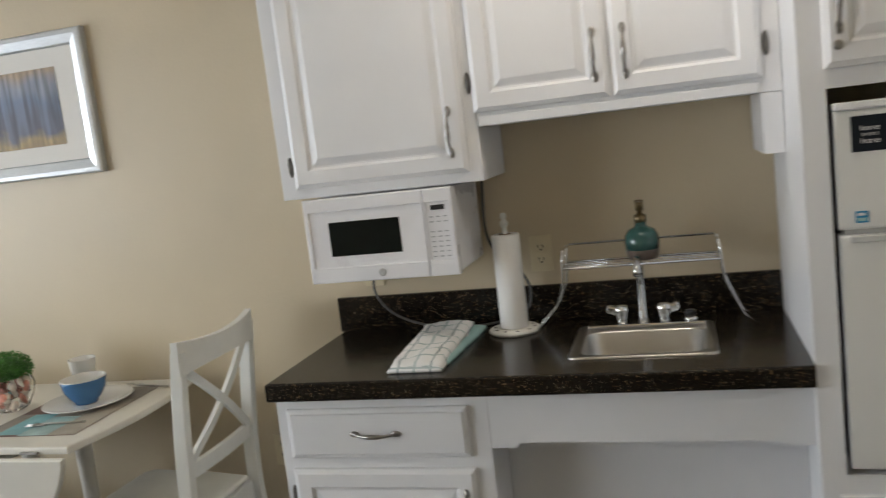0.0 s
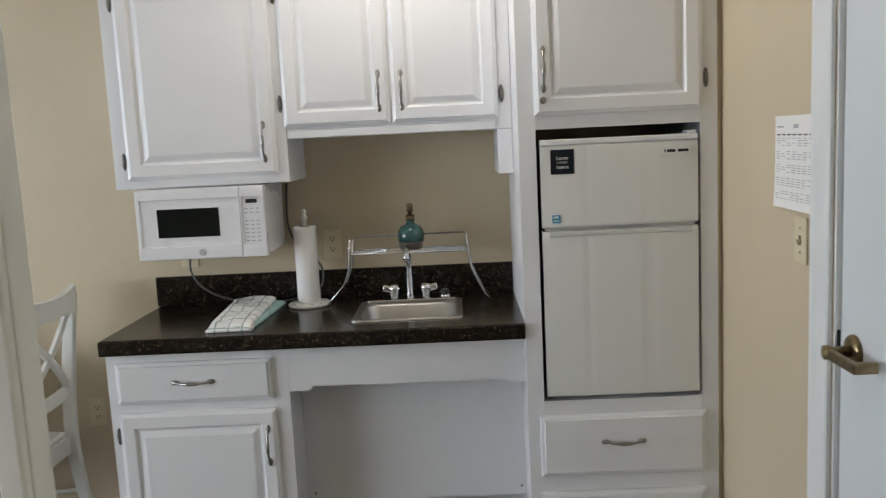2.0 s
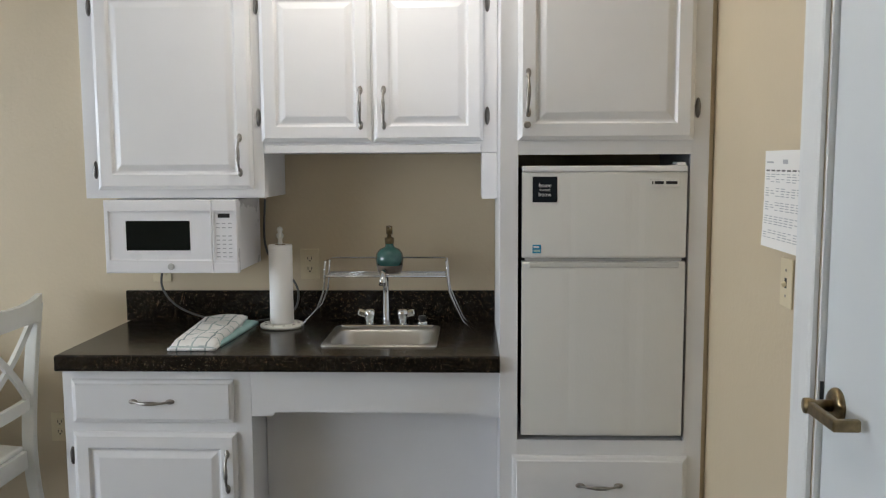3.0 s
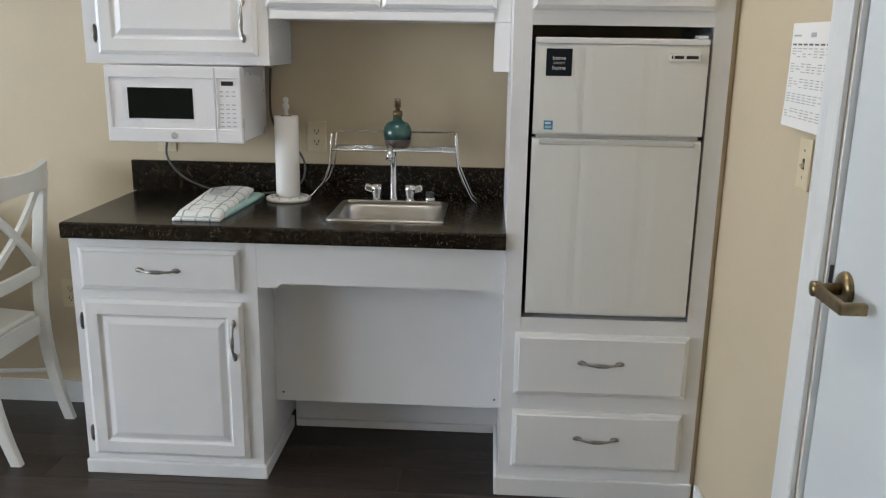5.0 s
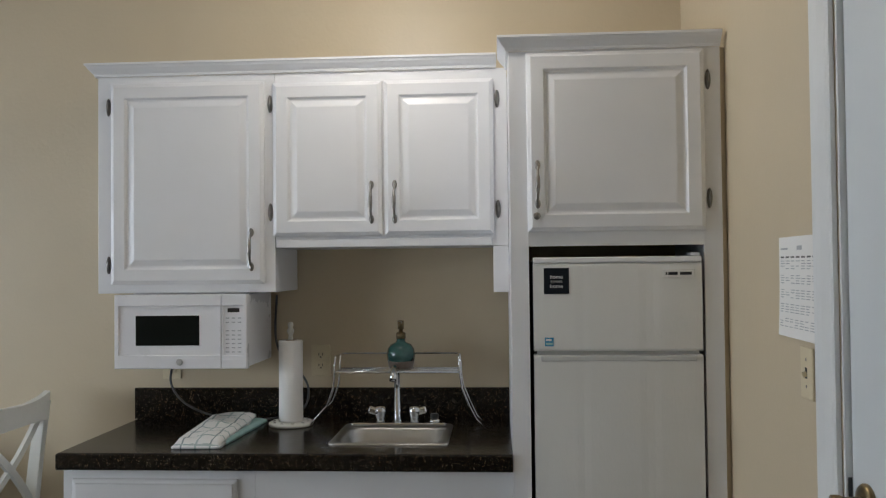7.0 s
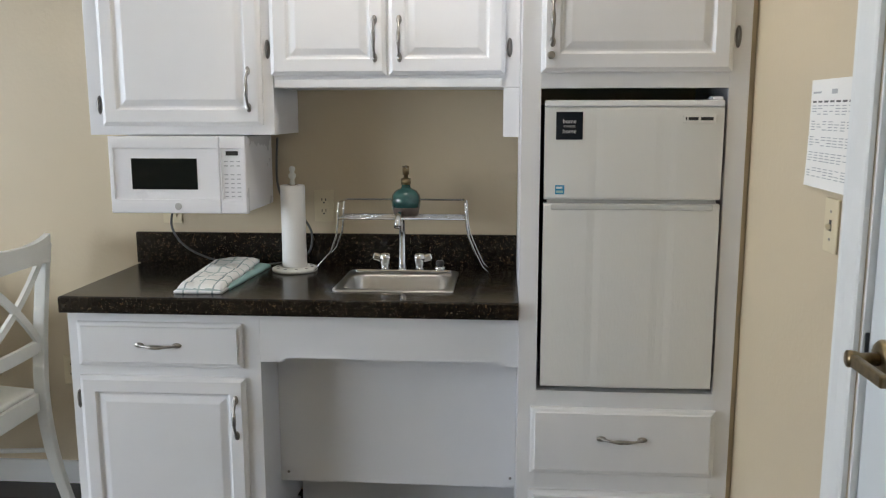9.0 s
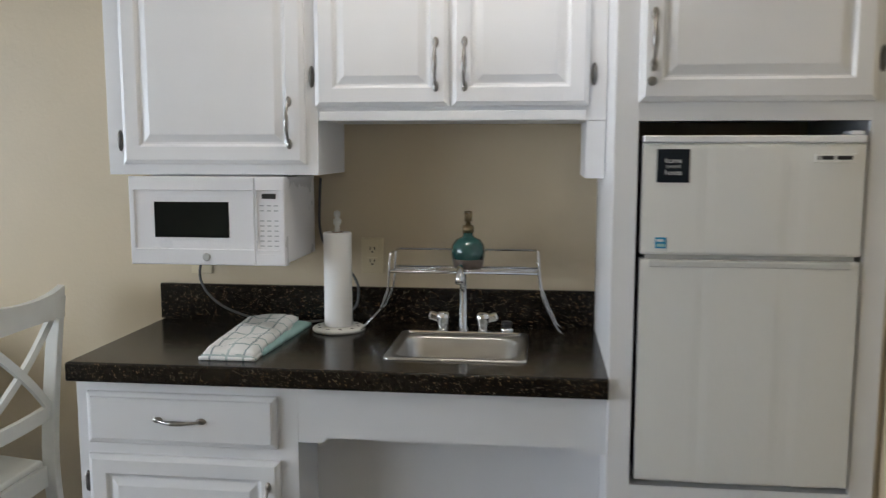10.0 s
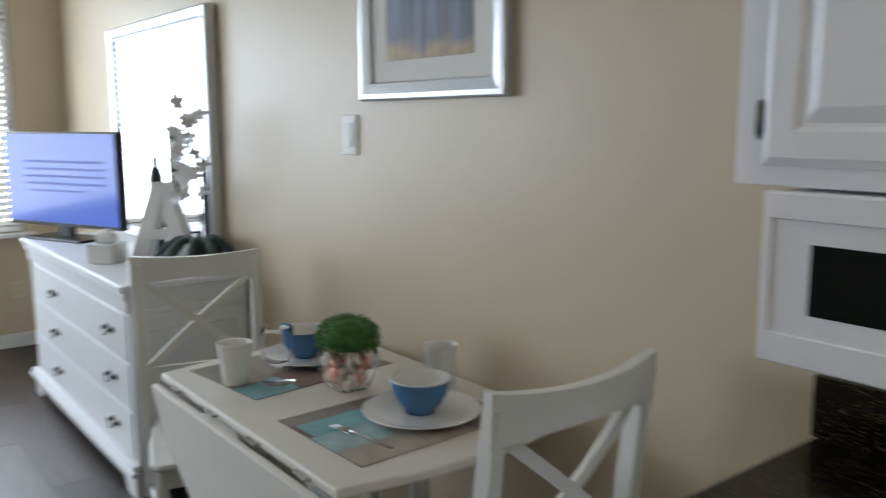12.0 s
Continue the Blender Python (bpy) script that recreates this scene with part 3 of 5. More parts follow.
part("back_trim", box(-0.3802, 2.672, 0.0, 0.3855, 2.6895, 0.03, 0.004), WHITE, ap)

# countertop with a hole for the sink
CTZ = 0.894          # counter surface
SX0, SX1, SY0, SY1 = -0.187, 0.197, 2.35, 2.692
ct = thing("countertop", (0, 0, 0), "dark speckled laminate countertop with a low backsplash", "countertop")
cb = bmesh.new()
xs = [-1.012, SX0 + 0.012, SX1 - 0.012, 0.3995]
ys = [2.226, SY0 + 0.012, SY1 - 0.012, WY - 0.0005]
for i in range(3):
    for j in range(3):
        if i == 1 and j == 1:
            continue
        add(cb, box(xs[i], ys[j], 0.8405, xs[i + 1], ys[j + 1], CTZ))
bmesh.ops.remove_doubles(cb, verts=cb.verts[:], dist=1e-5)
inner = [f for f in cb.faces if sum(1 for g in cb.faces if g is not f and (g.calc_center_median() - f.calc_center_median()).length < 1e-5)]
bmesh.ops.delete(cb, geom=inner, context="FACES_ONLY")
edges = [e for e in cb.edges if all(v.co.y < 2.227 for v in e.verts) and abs(e.verts[0].co.z - e.verts[1].co.z) < 1e-4]
edges += [e for e in cb.edges if all(v.co.x < -1.011 for v in e.verts) and all(v.co.z > 0.87 for v in e.verts)]
bmesh.ops.bevel(cb, geom=edges, offset=0.008, segments=4, affect="EDGES", profile=0.5)
part("slab", cb, COUNTER, ct)
part("backsplash", box(-1.017, 2.801, CTZ + 0.0005, 0.3995, WY - 0.0006, 1.011, 0.002), COUNTER, ct)


# sink
def rounded(x0, y0, x1, y1, r, z, n=6):
    out = []
    for cx, cy, a in ((x1 - r, y1 - r, 0), (x0 + r, y1 - r, 90), (x0 + r, y0 + r, 180), (x1 - r, y0 + r, 270)):
        for k in range(n + 1):
            t = radians(a + 90 * k / n)
            out.append((cx + r * math.cos(t), cy + r * math.sin(t), z))
    return out


def stack(rings, close_last=True, close_first=False):
    bm = bmesh.new()
    rr = [[bm.verts.new(p) for p in r] for r in rings]
    n = len(rr[0])
    for a, b in zip(rr, rr[1:]):
        for k in range(n):
            bm.faces.new((a[k], a[(k + 1) % n], b[(k + 1) % n], b[k]))
    if close_last:
        bm.faces.new(rr[-1])
    if close_first:
        bm.faces.new(rr[0][::-1])
    for f in bm.faces:
        f.smooth = True
    bmesh.ops.recalc_face_normals(bm, faces=bm.faces)
    return bm


sk = thing("sink", (0, 0, CTZ - 0.88), "small stainless steel drop-in sink", "sink")
ix0, ix1, iy0, iy1 = SX0 + 0.03, SX1 - 0.03, SY0 + 0.025, SY1 - 0.075
part("basin", stack([rounded(SX0, SY0, SX1, SY1, 0.022, 0.8802), rounded(SX0, SY0, SX1, SY1, 0.022, 0.884), rounded(SX0 + 0.004, SY0 + 0.004, SX1 - 0.004, SY1 - 0.004, 0.02, 0.886),
                     rounded(ix0 - 0.006, iy0 - 0.006, ix1 + 0.006, iy1 + 0.006, 0.05, 0.885), rounded(ix0, iy0, ix1, iy1, 0.048, 0.88),
                     rounded(ix0 + 0.006, iy0 + 0.006, ix1 - 0.006, iy1 - 0.006, 0.045, 0.77), rounded(ix0 + 0.03, iy0 + 0.03, ix1 - 0.03, iy1 - 0.03, 0.03, 0.745)]), STEEL, sk)
dr = part("drain", lathe([(0, 0.7455), (0.04, 0.7455), (0.04, 0.749), (0.03, 0.748), (0.01, 0.747), (0, 0.747)], 24), CHROME, sk)
dr.matrix_basis = pose((ix0 + ix1) / 2, (iy0 + iy1) / 2, 0)

fc = thing("faucet", (0.002, 2.655, CTZ + 0.006), "chrome two-handle kitchen faucet behind the sink", "faucet")
part("base_plate", box(-0.16, -0.024, 0.0, 0.172, 0.018, 0.012, 0.004), CHROME, fc)
part("spout", sweep([(0, 0, 0.01), (0, 0, 0.03), (0, 0, 0.12), (0, -0.004, 0.17), (0, -0.02, 0.2), (0, -0.05, 0.212), (0, -0.09, 0.207), (0, -0.115, 0.19), (0, -0.122, 0.172)],
                    [0.017, 0.014, 0.011, 0.011, 0.0105, 0.0105, 0.0105, 0.011, 0.012], 12), CHROME, fc)
for s in (-1, 1):
    h = part("tap_handle", lathe([(0, 0.0125), (0.017, 0.0125), (0.015, 0.022), (0.018, 0.03), (0.021, 0.05), (0.02, 0.06), (0.014, 0.066), (0, 0.067)], 10), CHROME, fc)
    h.matrix_basis = pose(s * 0.06, 0, 0)
    part("blade", moved(box(0.008, -0.01, 0.03, 0.056, 0.01, 0.056, 0.007), pose(0, 0, 0, 0, -14, 12 if s > 0 else 168)), CHROME, h)
ss = thing("sink_stopper", (0.134, 2.65, CTZ + 0.0185), "dark rubber sink stopper with a chrome rim", "stopper")
part("rim", lathe([(0, 0), (0.019, 0), (0.02, 0.008), (0.014, 0.012), (0, 0.012)], 18), CHROME, ss)
part("plug", lathe([(0, 0.0122), (0.012, 0.0122), (0.015, 0.022), (0.013, 0.03), (0, 0.03)], 18), BLACK, ss)

# over-sink rack
rk = thing("dish_rack", (0, 0, CTZ), "chrome wire shelf standing over the sink", "rack")
RZ = 0.2
for s, xt, xb in ((-1, -0.207, -0.315), (1, 0.222, 0.3)):
    for y0, yb in ((2.6, 2.665), (2.7, 2.745)):
        pts = [(xt, y0, RZ + 0.055), (xt + s * 0.004, y0, RZ + 0.02), (xt + s * 0.006, y0 + 0.003, RZ - 0.02), (xt + s * 0.012, y0 + 0.01, RZ - 0.06),
               (xt + s * 0.035, y0 + 0.025, 0.08), (xb - s * 0.02, yb, 0.025), (xb, yb, 0.006)]
        part("leg", sweep(pts, 0.0035, 8), CHROME, rk)
part("shelf_frame", tube_ring([(-0.207, 2.6, RZ), (0.222, 2.6, RZ), (0.222, 2.72, RZ), (-0.207, 2.72, RZ)], 0.0038, 8), CHROME, rk)
part("guard_rail", tube_ring([(-0.207, 2.6, RZ + 0.055), (-0.2, 2.72, RZ + 0.055), (0.215, 2.72, RZ + 0.055), (0.222, 2.6, RZ + 0.055), (0.215, 2.715, RZ + 0.053), (-0.2, 2.715, RZ + 0.053)], 0.0022, 6), CHROME, rk)
for k in range(4):
    y = 2.62 + k * 0.027
    part("shelf_wire", sweep([(-0.205, y, RZ + 0.003), (0.22, y, RZ + 0.003)], 0.0014, 6), CHROME, rk)

sb = thing("soap_bottle", (0.016, 2.66, CTZ + RZ + 0.0055), "round teal and brown glazed soap bottle with a pump", "bottle")
sb.matrix_world = sb.matrix_world @ Matrix.Diagonal((1.08, 1.08, 0.93, 1))
part("base_band", lathe([(0, 0), (0.036, 0), (0.04, 0.006), (0.0445, 0.03), (0.0445, 0.031), (0, 0.031)], 28), BROWNG, sb)
part("bottle", lathe([(0, 0.0312), (0.0448, 0.0312), (0.047, 0.055), (0.044, 0.075), (0.034, 0.092), (0.018, 0.1), (0.014, 0.106), (0.014, 0.114), (0, 0.114)], 28), TEAL, sb)
part("collar", lathe([(0, 0.1142), (0.016, 0.1142), (0.016, 0.136), (0.008, 0.139), (0.006, 0.15), (0, 0.15)], 18), BRASS, sb)
part("pump_head", add(lathe([(0, 0.15), (0.011, 0.15), (0.011, 0.182), (0, 0.184)], 14), box(-0.006, -0.045, 0.172, 0.006, 0, 0.181, 0.003)), BRASS, sb)

# paper towel
pt = thing("paper_towel_holder", (-0.388, 2.69, CTZ), "white wooden paper towel holder with a full roll", "paper towel")
pb = part("base", lathe([(0, 0), (0.076, 0), (0.08, 0.004), (0.08, 0.01), (0.074, 0.014), (0, 0.014)], 36), CHAIRM, pt, "round pierced white base")
for k in range(10):
    a = 2 * math.pi * k / 10
    h = part("hole", lathe([(0, 0.0142), (0.0055, 0.0142), (0.0055, 0.0146), (0, 0.0147)], 10), SLOT, pb)
    h.matrix_basis = pose(0.062 * math.cos(a), 0.062 * math.sin(a), 0)
part("roll", lathe([(0.018, 0.016), (0.042, 0.016), (0.0435, 0.02), (0.0425, 0.15), (0.0435, 0.3), (0.042, 0.305), (0.02, 0.305), (0.02, 0.29), (0.018, 0.02)], 36), PAPER, pt)
part("core", lathe([(0, 0.27), (0.0195, 0.27), (0.0195, 0.306), (0, 0.306)], 20), CARD, pt)
part("finial", lathe([(0.007, 0.28), (0.009, 0.312), (0.007, 0.324), (0.013, 0.334), (0.013, 0.342), (0.007, 0.35), (0.011, 0.358), (0.009, 0.368), (0, 0.372)], 16), CHAIRM, pt)

# folded towel
def cloth(w, d, h, amp, seed):
    """A soft folded pad with rounded rim, a little wavy."""
    nx, ny = 16, 26
    bm = bmesh.new()
    top, bot = [], []
    for i in range(nx + 1):
        rt, rb = [], []
        for j in range(ny + 1):
            u, v = i / nx * 2 - 1, j / ny * 2 - 1
            edge = (1 - abs(u) ** 8) ** 0.5 * (1 - abs(v) ** 12) ** 0.5
            x, y = u * w / 2, v * d / 2
            n = noise.noise(Vector((x * 16 + seed, y * 13, seed))) + 0.5 * noise.noise(Vector((x * 40 + seed, y * 34, seed)))
            rt.append(bm.verts.new((x + 0.006 * n * (1 + abs(u)), y + 0.004 * n, 0.002 + h * (0.35 + 0.65 * edge) + amp * n * edge)))
            rb.append(bm.verts.new((x + 0.004 * n, y, 0)))
        top.append(rt), bot.append(rb)
    for g, rev in ((top, False), (bot, True)):
        for i in range(nx):
            for j in range(ny):
                q = (g[i][j], g[i + 1][j], g[i + 1][j + 1], g[i][j + 1])
                bm.faces.new(q[::-1] if rev else q)
    rim = [(i, 0) for i in range(nx)] + [(nx, j) for j in range(ny)] + [(i, ny) for i in range(nx, 0, -1)] + [(0, j) for j in range(ny, 0, -1)]
    for a, b in zip(rim, rim[1:] + rim[:1]):
        bm.faces.new((bot[a[0]][a[1]], bot[b[0]][b[1]], top[b[0]][b[1]], top[a[0]][a[1]]))
    for f in bm.faces:
        f.smooth = True
    bmesh.ops.recalc_face_normals(bm, faces=bm.faces)
    return bm


tw = thing("dish_towel", (-0.592, 2.515, CTZ + 0.0005), "folded white checked dish towel with an aqua lining", "towel", rz=0)
part("lining", moved(cloth(0.125, 0.4, 0.016, 0.004, 3), pose(0.028, 0.04, 0, 0, 0, -3)), AQUA, tw)
part("under_fold", moved(cloth(0.154, 0.385, 0.016, 0.006, 5), pose(-0.002, -0.038, 0.006, 1.5, 0, 1)), TOWEL, tw)
part("cloth", moved(cloth(0.15, 0.395, 0.019, 0.011, 8), pose(0, -0.022, 0.018, 3, 0, 0)), TOWEL, tw)

# microwave hung under the wall cabinet
mw = thing("microwave", (-0.936, 2.461, 1.124), "white microwave hung under the wall cabinet", "microwave")
MWW, MWH, MWD = 0.456, 0.25, 0.369


def sunk(w, h, left, right, low, high):
    """A front plate with a shallow sunk field, its margins given side by side."""
    bm = bmesh.new()
    rings = []
    for t, e, y in ((0, 0, 0.0295), (0, 0, 0.003), (0, 0.003, 0.0), (1, 0, 0.0), (1, 0.002, 0.005)):
        x0, x1, z0, z1 = left * t + e, w - right * t - e, low * t + e, h - high * t - e
        rings.append([bm.verts.new((x, y, z)) for x, z in ((x0, z0), (x1, z0), (x1, z1), (x0, z1))])
    for a, b in zip(rings, rings[1:]):
        for k in range(4):
            bm.faces.new((a[k], a[(k + 1) % 4], b[(k + 1) % 4], b[k]))
    bm.faces.new(rings[0][::-1]), bm.faces.new(rings[-1])
    bmesh.ops.recalc_face_normals(bm, faces=bm.faces)
    return bm


part("body", box(0.003, 0.03, 0.002, MWW - 0.003, 0.322, MWH - 0.001, 0.006), APPL, mw)
md = part("door", sunk(MWD, MWH, 0.014, 0.0045, 0.044, 0.037), APPL, mw)
wn_ = part("window", loft(0.22, 0.101, [(0, 0.006), (0, 0.0042), (0.003, 0.0045)]), DARKGLASS, md)
wn_.matrix_basis = pose(0.073, 0, 0.078)
lg = part("badge", lathe([(0, 0), (0.0115, 0), (0.0115, 0.002), (0.008, 0.0026), (0, 0.0026)], 20), GREYTRIM, md, "small round grey badge")
lg.matrix_basis = pose(0.226, 0.0, 0.023, 90, 0, 0)
CPW = MWW - MWD - 0.0015
cp = part("control_panel", sunk(CPW, MWH, 0.0045, 0.011, 0.044, 0.037), APPL, mw)
cp.matrix_basis = pose(MWD + 0.0015, 0, 0)
part("display", box(0.02, 0.0035, 0.189, 0.06, 0.0055, 0.203), BLACK, cp)
part("open_bar", box(0.0005, -0.0015, 0.001, CPW - 0.0005, 0.0045, 0.0335, 0.002), APPL, cp)
KEY = mesh_of("key", box(-0.0075, -0.0012, -0.0035, 0.0075, 0.0005, 0.0035, 0.0004), INK)
for r in range(9):
    if r == 6:
        continue
    for c in range(3):
        k = new("key", KEY)
        k.parent = cp
        k.matrix_basis = pose(0.019 + c * 0.0205, 0.005, 0.056 + r * 0.0142) @ Matrix.Diagonal((0.8, 1, 0.5, 1))
for x in (0.06, 0.39):
    part("foot", moved(lathe([(0, -0.004), (0.008, -0.004), (0.009, 0.003), (0, 0.003)], 10), pose(x, 0.06, 0)), BLACK, mw)
hb = part("hanging_bracket", box(0.03, 0.09, MWH - 0.001, MWW - 0.03, 0.3, 0.2535), APPL, mw)

# fridge
fr = thing("fridge", (0.467, 2.226, 0.64), "small white two-door fridge in the tall cabinet", "fridge")
FW, FH = 0.498, 0.845
# Casing is black so that its colour gives the cabinet gaps their shade.
part("body", box(0.008, 0.06, -0.0165, FW - 0.004, 0.55, FH - 0.01, 0.004), BLACK, fr, "fridge casing, blackened to give the gaps round it their shade")


def bowed(w, h, depth=0.055, bow=0.006, top=True):
    """A fridge door, faintly bowed, with shallow flutes."""
    n = 24
    prof = []
    for i in range(n + 1):
        t = i / n
        y = bow * (2 * t - 1) ** 2
        if 0.28 < t < 0.31 or 0.66 < t < 0.72:
            y += 0.0012
        prof.append((t * w, y))
    bm = bmesh.new()
    rows = []
    for z, back in ((0, 0.006), (0.004, 0.001), (0.008, 0), (h - 0.008, 0), (h - 0.004, 0.001), (h, 0.006)):
        rows.append([bm.verts.new((x, y + back, z)) for x, y in prof] + [bm.verts.new((w, depth, z)), bm.verts.new((0, depth, z))])
    k = len(rows[0])
    for a, b in zip(rows, rows[1:]):
        for i in range(k):
            bm.faces.new((a[i], a[(i + 1) % k], b[(i + 1) % k], b[i]))
    bm.faces.new(rows[0][::-1]), bm.faces.new(rows[-1])
    bmesh.ops.recalc_face_normals(bm, faces=bm.faces)
    return bm


FD = 0.562
lo = part("fridge_door", bowed(FW, FD - 0.012), FRIDGE, fr)
part("grip", box(0.02, -0.0015, FD - 0.03, FW - 0.02, 0.02, FD - 0.013, 0.004), GRIP, lo)
up = part("freezer_door", bowed(FW, FH - FD - 0.02), FRIDGE, fr)
up.matrix_basis = pose(0, 0, FD)
tl = part("top_cap", box(0, 0.0, FH - 0.0195, FW, 0.055, FH - 0.002, 0.004), APPL, fr)
part("gap_seal", box(0.01, 0.015, FD - 0.0115, FW - 0.01, 0.056, FD - 0.0005), GREYTRIM, fr)
part("hinge_cover", box(FW - 0.032, 0.01, FH - 0.0015, FW - 0.004, 0.07, FH + 0.008, 0.003), APPL, fr)
bd = part("nameplate", box(0.385, -0.0025, 0.218, 0.475, 0.004, 0.24, 0.0015), CERAM, up, "small nameplate with unreadable dark writing")
for x0, x1 in ((0.39, 0.394), (0.398, 0.425), (0.432, 0.466)):
    part("writing", box(x0, -0.0032, 0.225, x1, -0.0024, 0.234), BLACK, bd)
mg = thing("fridge_magnet", (0.498, 2.226, 1.373), "square dark magnet lettered home sweet home", "magnet")
part("plate", box(0, 0.0003, 0, 0.075, 0.0035, 0.078, 0.0008), SOAPM, mg)


def letters(text, size, m, parent, material):
    cu = bpy.data.curves.new("text", "FONT")
    cu.body, cu.size, cu.align_x, cu.extrude = text, size, "CENTER", 0.0002
    tmp = bpy.data.objects.new("text", cu)
    me = bpy.data.meshes.new_from_object(tmp)
    bpy.data.objects.remove(tmp)
    me.materials.append(material)
    ob = new("lettering", me)
    ob.parent = parent
    ob.matrix_basis = m
    return ob


letters("home", 0.017, pose(0.0375, -0.0004, 0.046, 90, 0, 0), mg, WHITEINK)
letters("sweet", 0.014, pose(0.0375, -0.0004, 0.034, 90, 0, 0), mg, GREYTRIM)
letters("home", 0.017, pose(0.0375, -0.0004, 0.018, 90, 0, 0), mg, WHITEINK)
st = thing("energy_sticker", (0.499, 2.2268, 1.217), "small blue square sticker on the freezer door", "sticker")
part("sheet", box(0, 0.001, 0, 0.026, 0.0035, 0.026), STICK, st)
part("writing", box(0.003, 0.0004, 0.016, 0.02, 0.0011, 0.022), WHITEINK, st)
part("writing", box(0.003, 0.0004, 0.004, 0.023, 0.0011, 0.011), AQUA, st)


# outlets and switches
def outlet(at, rz=0):
    o = thing("wall_outlet", at, "almond double wall outlet", "outlet", "almond wall outlets", rz)
    part("plate", box(-0.036, -0.005, -0.058, 0.036, -0.0003, 0.058, 0.003), OUTLET, o)
    for z in (-0.02, 0.02):
        s = part("socket", box(-0.017, -0.0075, z - 0.014, 0.017, -0.0051, z + 0.014, 0.002), OUTLET, o)
        for x in (-0.007, 0.007):
            part("slot", box(x - 0.0014, -0.0082, z - 0.002, x + 0.0014, -0.0074, z + 0.008), SLOT, s)
        part("slot", box(-0.003, -0.0082, z - 0.01, 0.003, -0.0074, z - 0.005), SLOT, s)
    return o


outlet((-0.305, WY, 1.112))
outlet((-0.878, WY, 1.102))
outlet((-1.31, WY, 0.466))
outlet((FARX, 2.445, 0.385), 90)
sw = thing("light_switch", (RX, 1.628, 1.213), "almond toggle light switch", "switch", rz=-90)
part("plate", box(-0.036, -0.006, -0.058, 0.036, -0.0003, 0.058, 0.003), OUTLET, sw)
part("toggle_slot", box(-0.006, -0.0066, -0.012, 0.006, -0.0061, 0.012), SLOT, sw)
part("toggle", moved(box(-0.0045, -0.017, -0.006, 0.0045, -0.006, 0.006, 0.002), pose(0, 0, 0.002, 25, 0, 0)), OUTLET, sw)
for z in (-0.03, 0.03):
    part("screw", box(-0.003, -0.007, z - 0.003, 0.003, -0.0058, z + 0.003, 0.001), NICKEL, sw)
ws = thing("wall_dimmer", (-2.632, WY, 1.427), "off-white wall control plate under the picture", "switch")
part("plate", box(-0.045, -0.008, -0.066, 0.045, -0.0003, 0.066, 0.004), TABLEM, ws)
part("rocker", box(-0.02, -0.013, -0.04, 0.02, -0.0081, 0.04, 0.003), TABLEM, ws)

# calendar page
ca = thing("calendar_page", (RX, 1.803, 1.285), "white printed monthly sheet taped to the wall", "calendar", rz=-90)


def curled(w, h, ny=10):
    bm = bmesh.new()
    rows = []
    for j in range(ny + 1):
        v = j / ny
        rows.append([(bm.verts.new((u * w, -0.0012 - 0.012 * (1 - v) ** 3 * (0.4 + 0.6 * u), v * h)), bm.verts.new((u * w, -0.0006 - 0.012 * (1 - v) ** 3 * (0.4 + 0.6 * u), v * h))) for u in (0, 0.25, 0.5, 0.75, 1)])
    for a, b in zip(rows, rows[1:]):
        for i in range(4):
            bm.faces.new((a[i][0], a[i + 1][0], b[i + 1][0], b[i][0]))
            bm.faces.new((a[i][1], b[i][1], b[i + 1][1], a[i + 1][1]))
    for g in (rows[0], rows[-1]):
        for i in range(4):
            bm.faces.new((g[i][0], g[i][1], g[i + 1][1], g[i + 1][0]))
    for i in (0, 4):
        for a, b in zip(rows, rows[1:]):
            bm.faces.new((a[i][0], b[i][0], b[i][1], a[i][1]))
    bmesh.ops.recalc_face_normals(bm, faces=bm.faces)
    return bm


CW, CH = 0.255, 0.235
page = part("sheet", curled(CW, CH), PAPER, ca)
rng = random.Random(5)
for r in range(5):
    bm = bmesh.new()
    for c in range(7):
        for k in range(4):
            if rng.random() < 0.14:
                continue
            z = CH - 0.058 - r * 0.034 - k * 0.006
            x = 0.014 + c * 0.0335
            v = z / CH
            y = -0.0017 - 0.012 * (1 - v) ** 3 * (0.4 + 0.6 * (x / CW)) - 0.0006
            add(bm, box(x, y - 0.0002, z, x + 0.018 + 0.009 * rng.random(), y, z + 0.002))
    part("writing", bm, INK, page)
for c in range(7):
    part("weekday", box(0.014 + c * 0.0335, -0.0024, CH - 0.05, 0.036 + c * 0.0335, -0.0018, CH - 0.046), CORD, page)
part("heading", box(0.014, -0.0021, CH - 0.03, 0.06, -0.0017, CH - 0.026), INK, page)
part("heading", box(0.12, -0.0021, CH - 0.032, 0.15, -0.0017, CH - 0.022), INK, page)

# microwave cord
def spline(pts, n=8):
    P = [Vector(p) for p in pts]
    P = [P[0]] + P + [P[-1]]
    out = []
    for i in range(1, len(P) - 2):
        for k in range(n):
            t = k / n
            out.append(0.5 * (2 * P[i] + (P[i + 1] - P[i - 1]) * t + (2 * P[i - 1] - 5 * P[i] + 4 * P[i + 1] - P[i + 2]) * t * t + (3 * P[i] - P[i - 1] - 3 * P[i + 1] + P[i + 2]) * t ** 3))
    out.append(P[-2])
    return out


co = thing("power_cord", (0, 0, 0), "grey power cord looped from the microwave to the outlet", "cord")
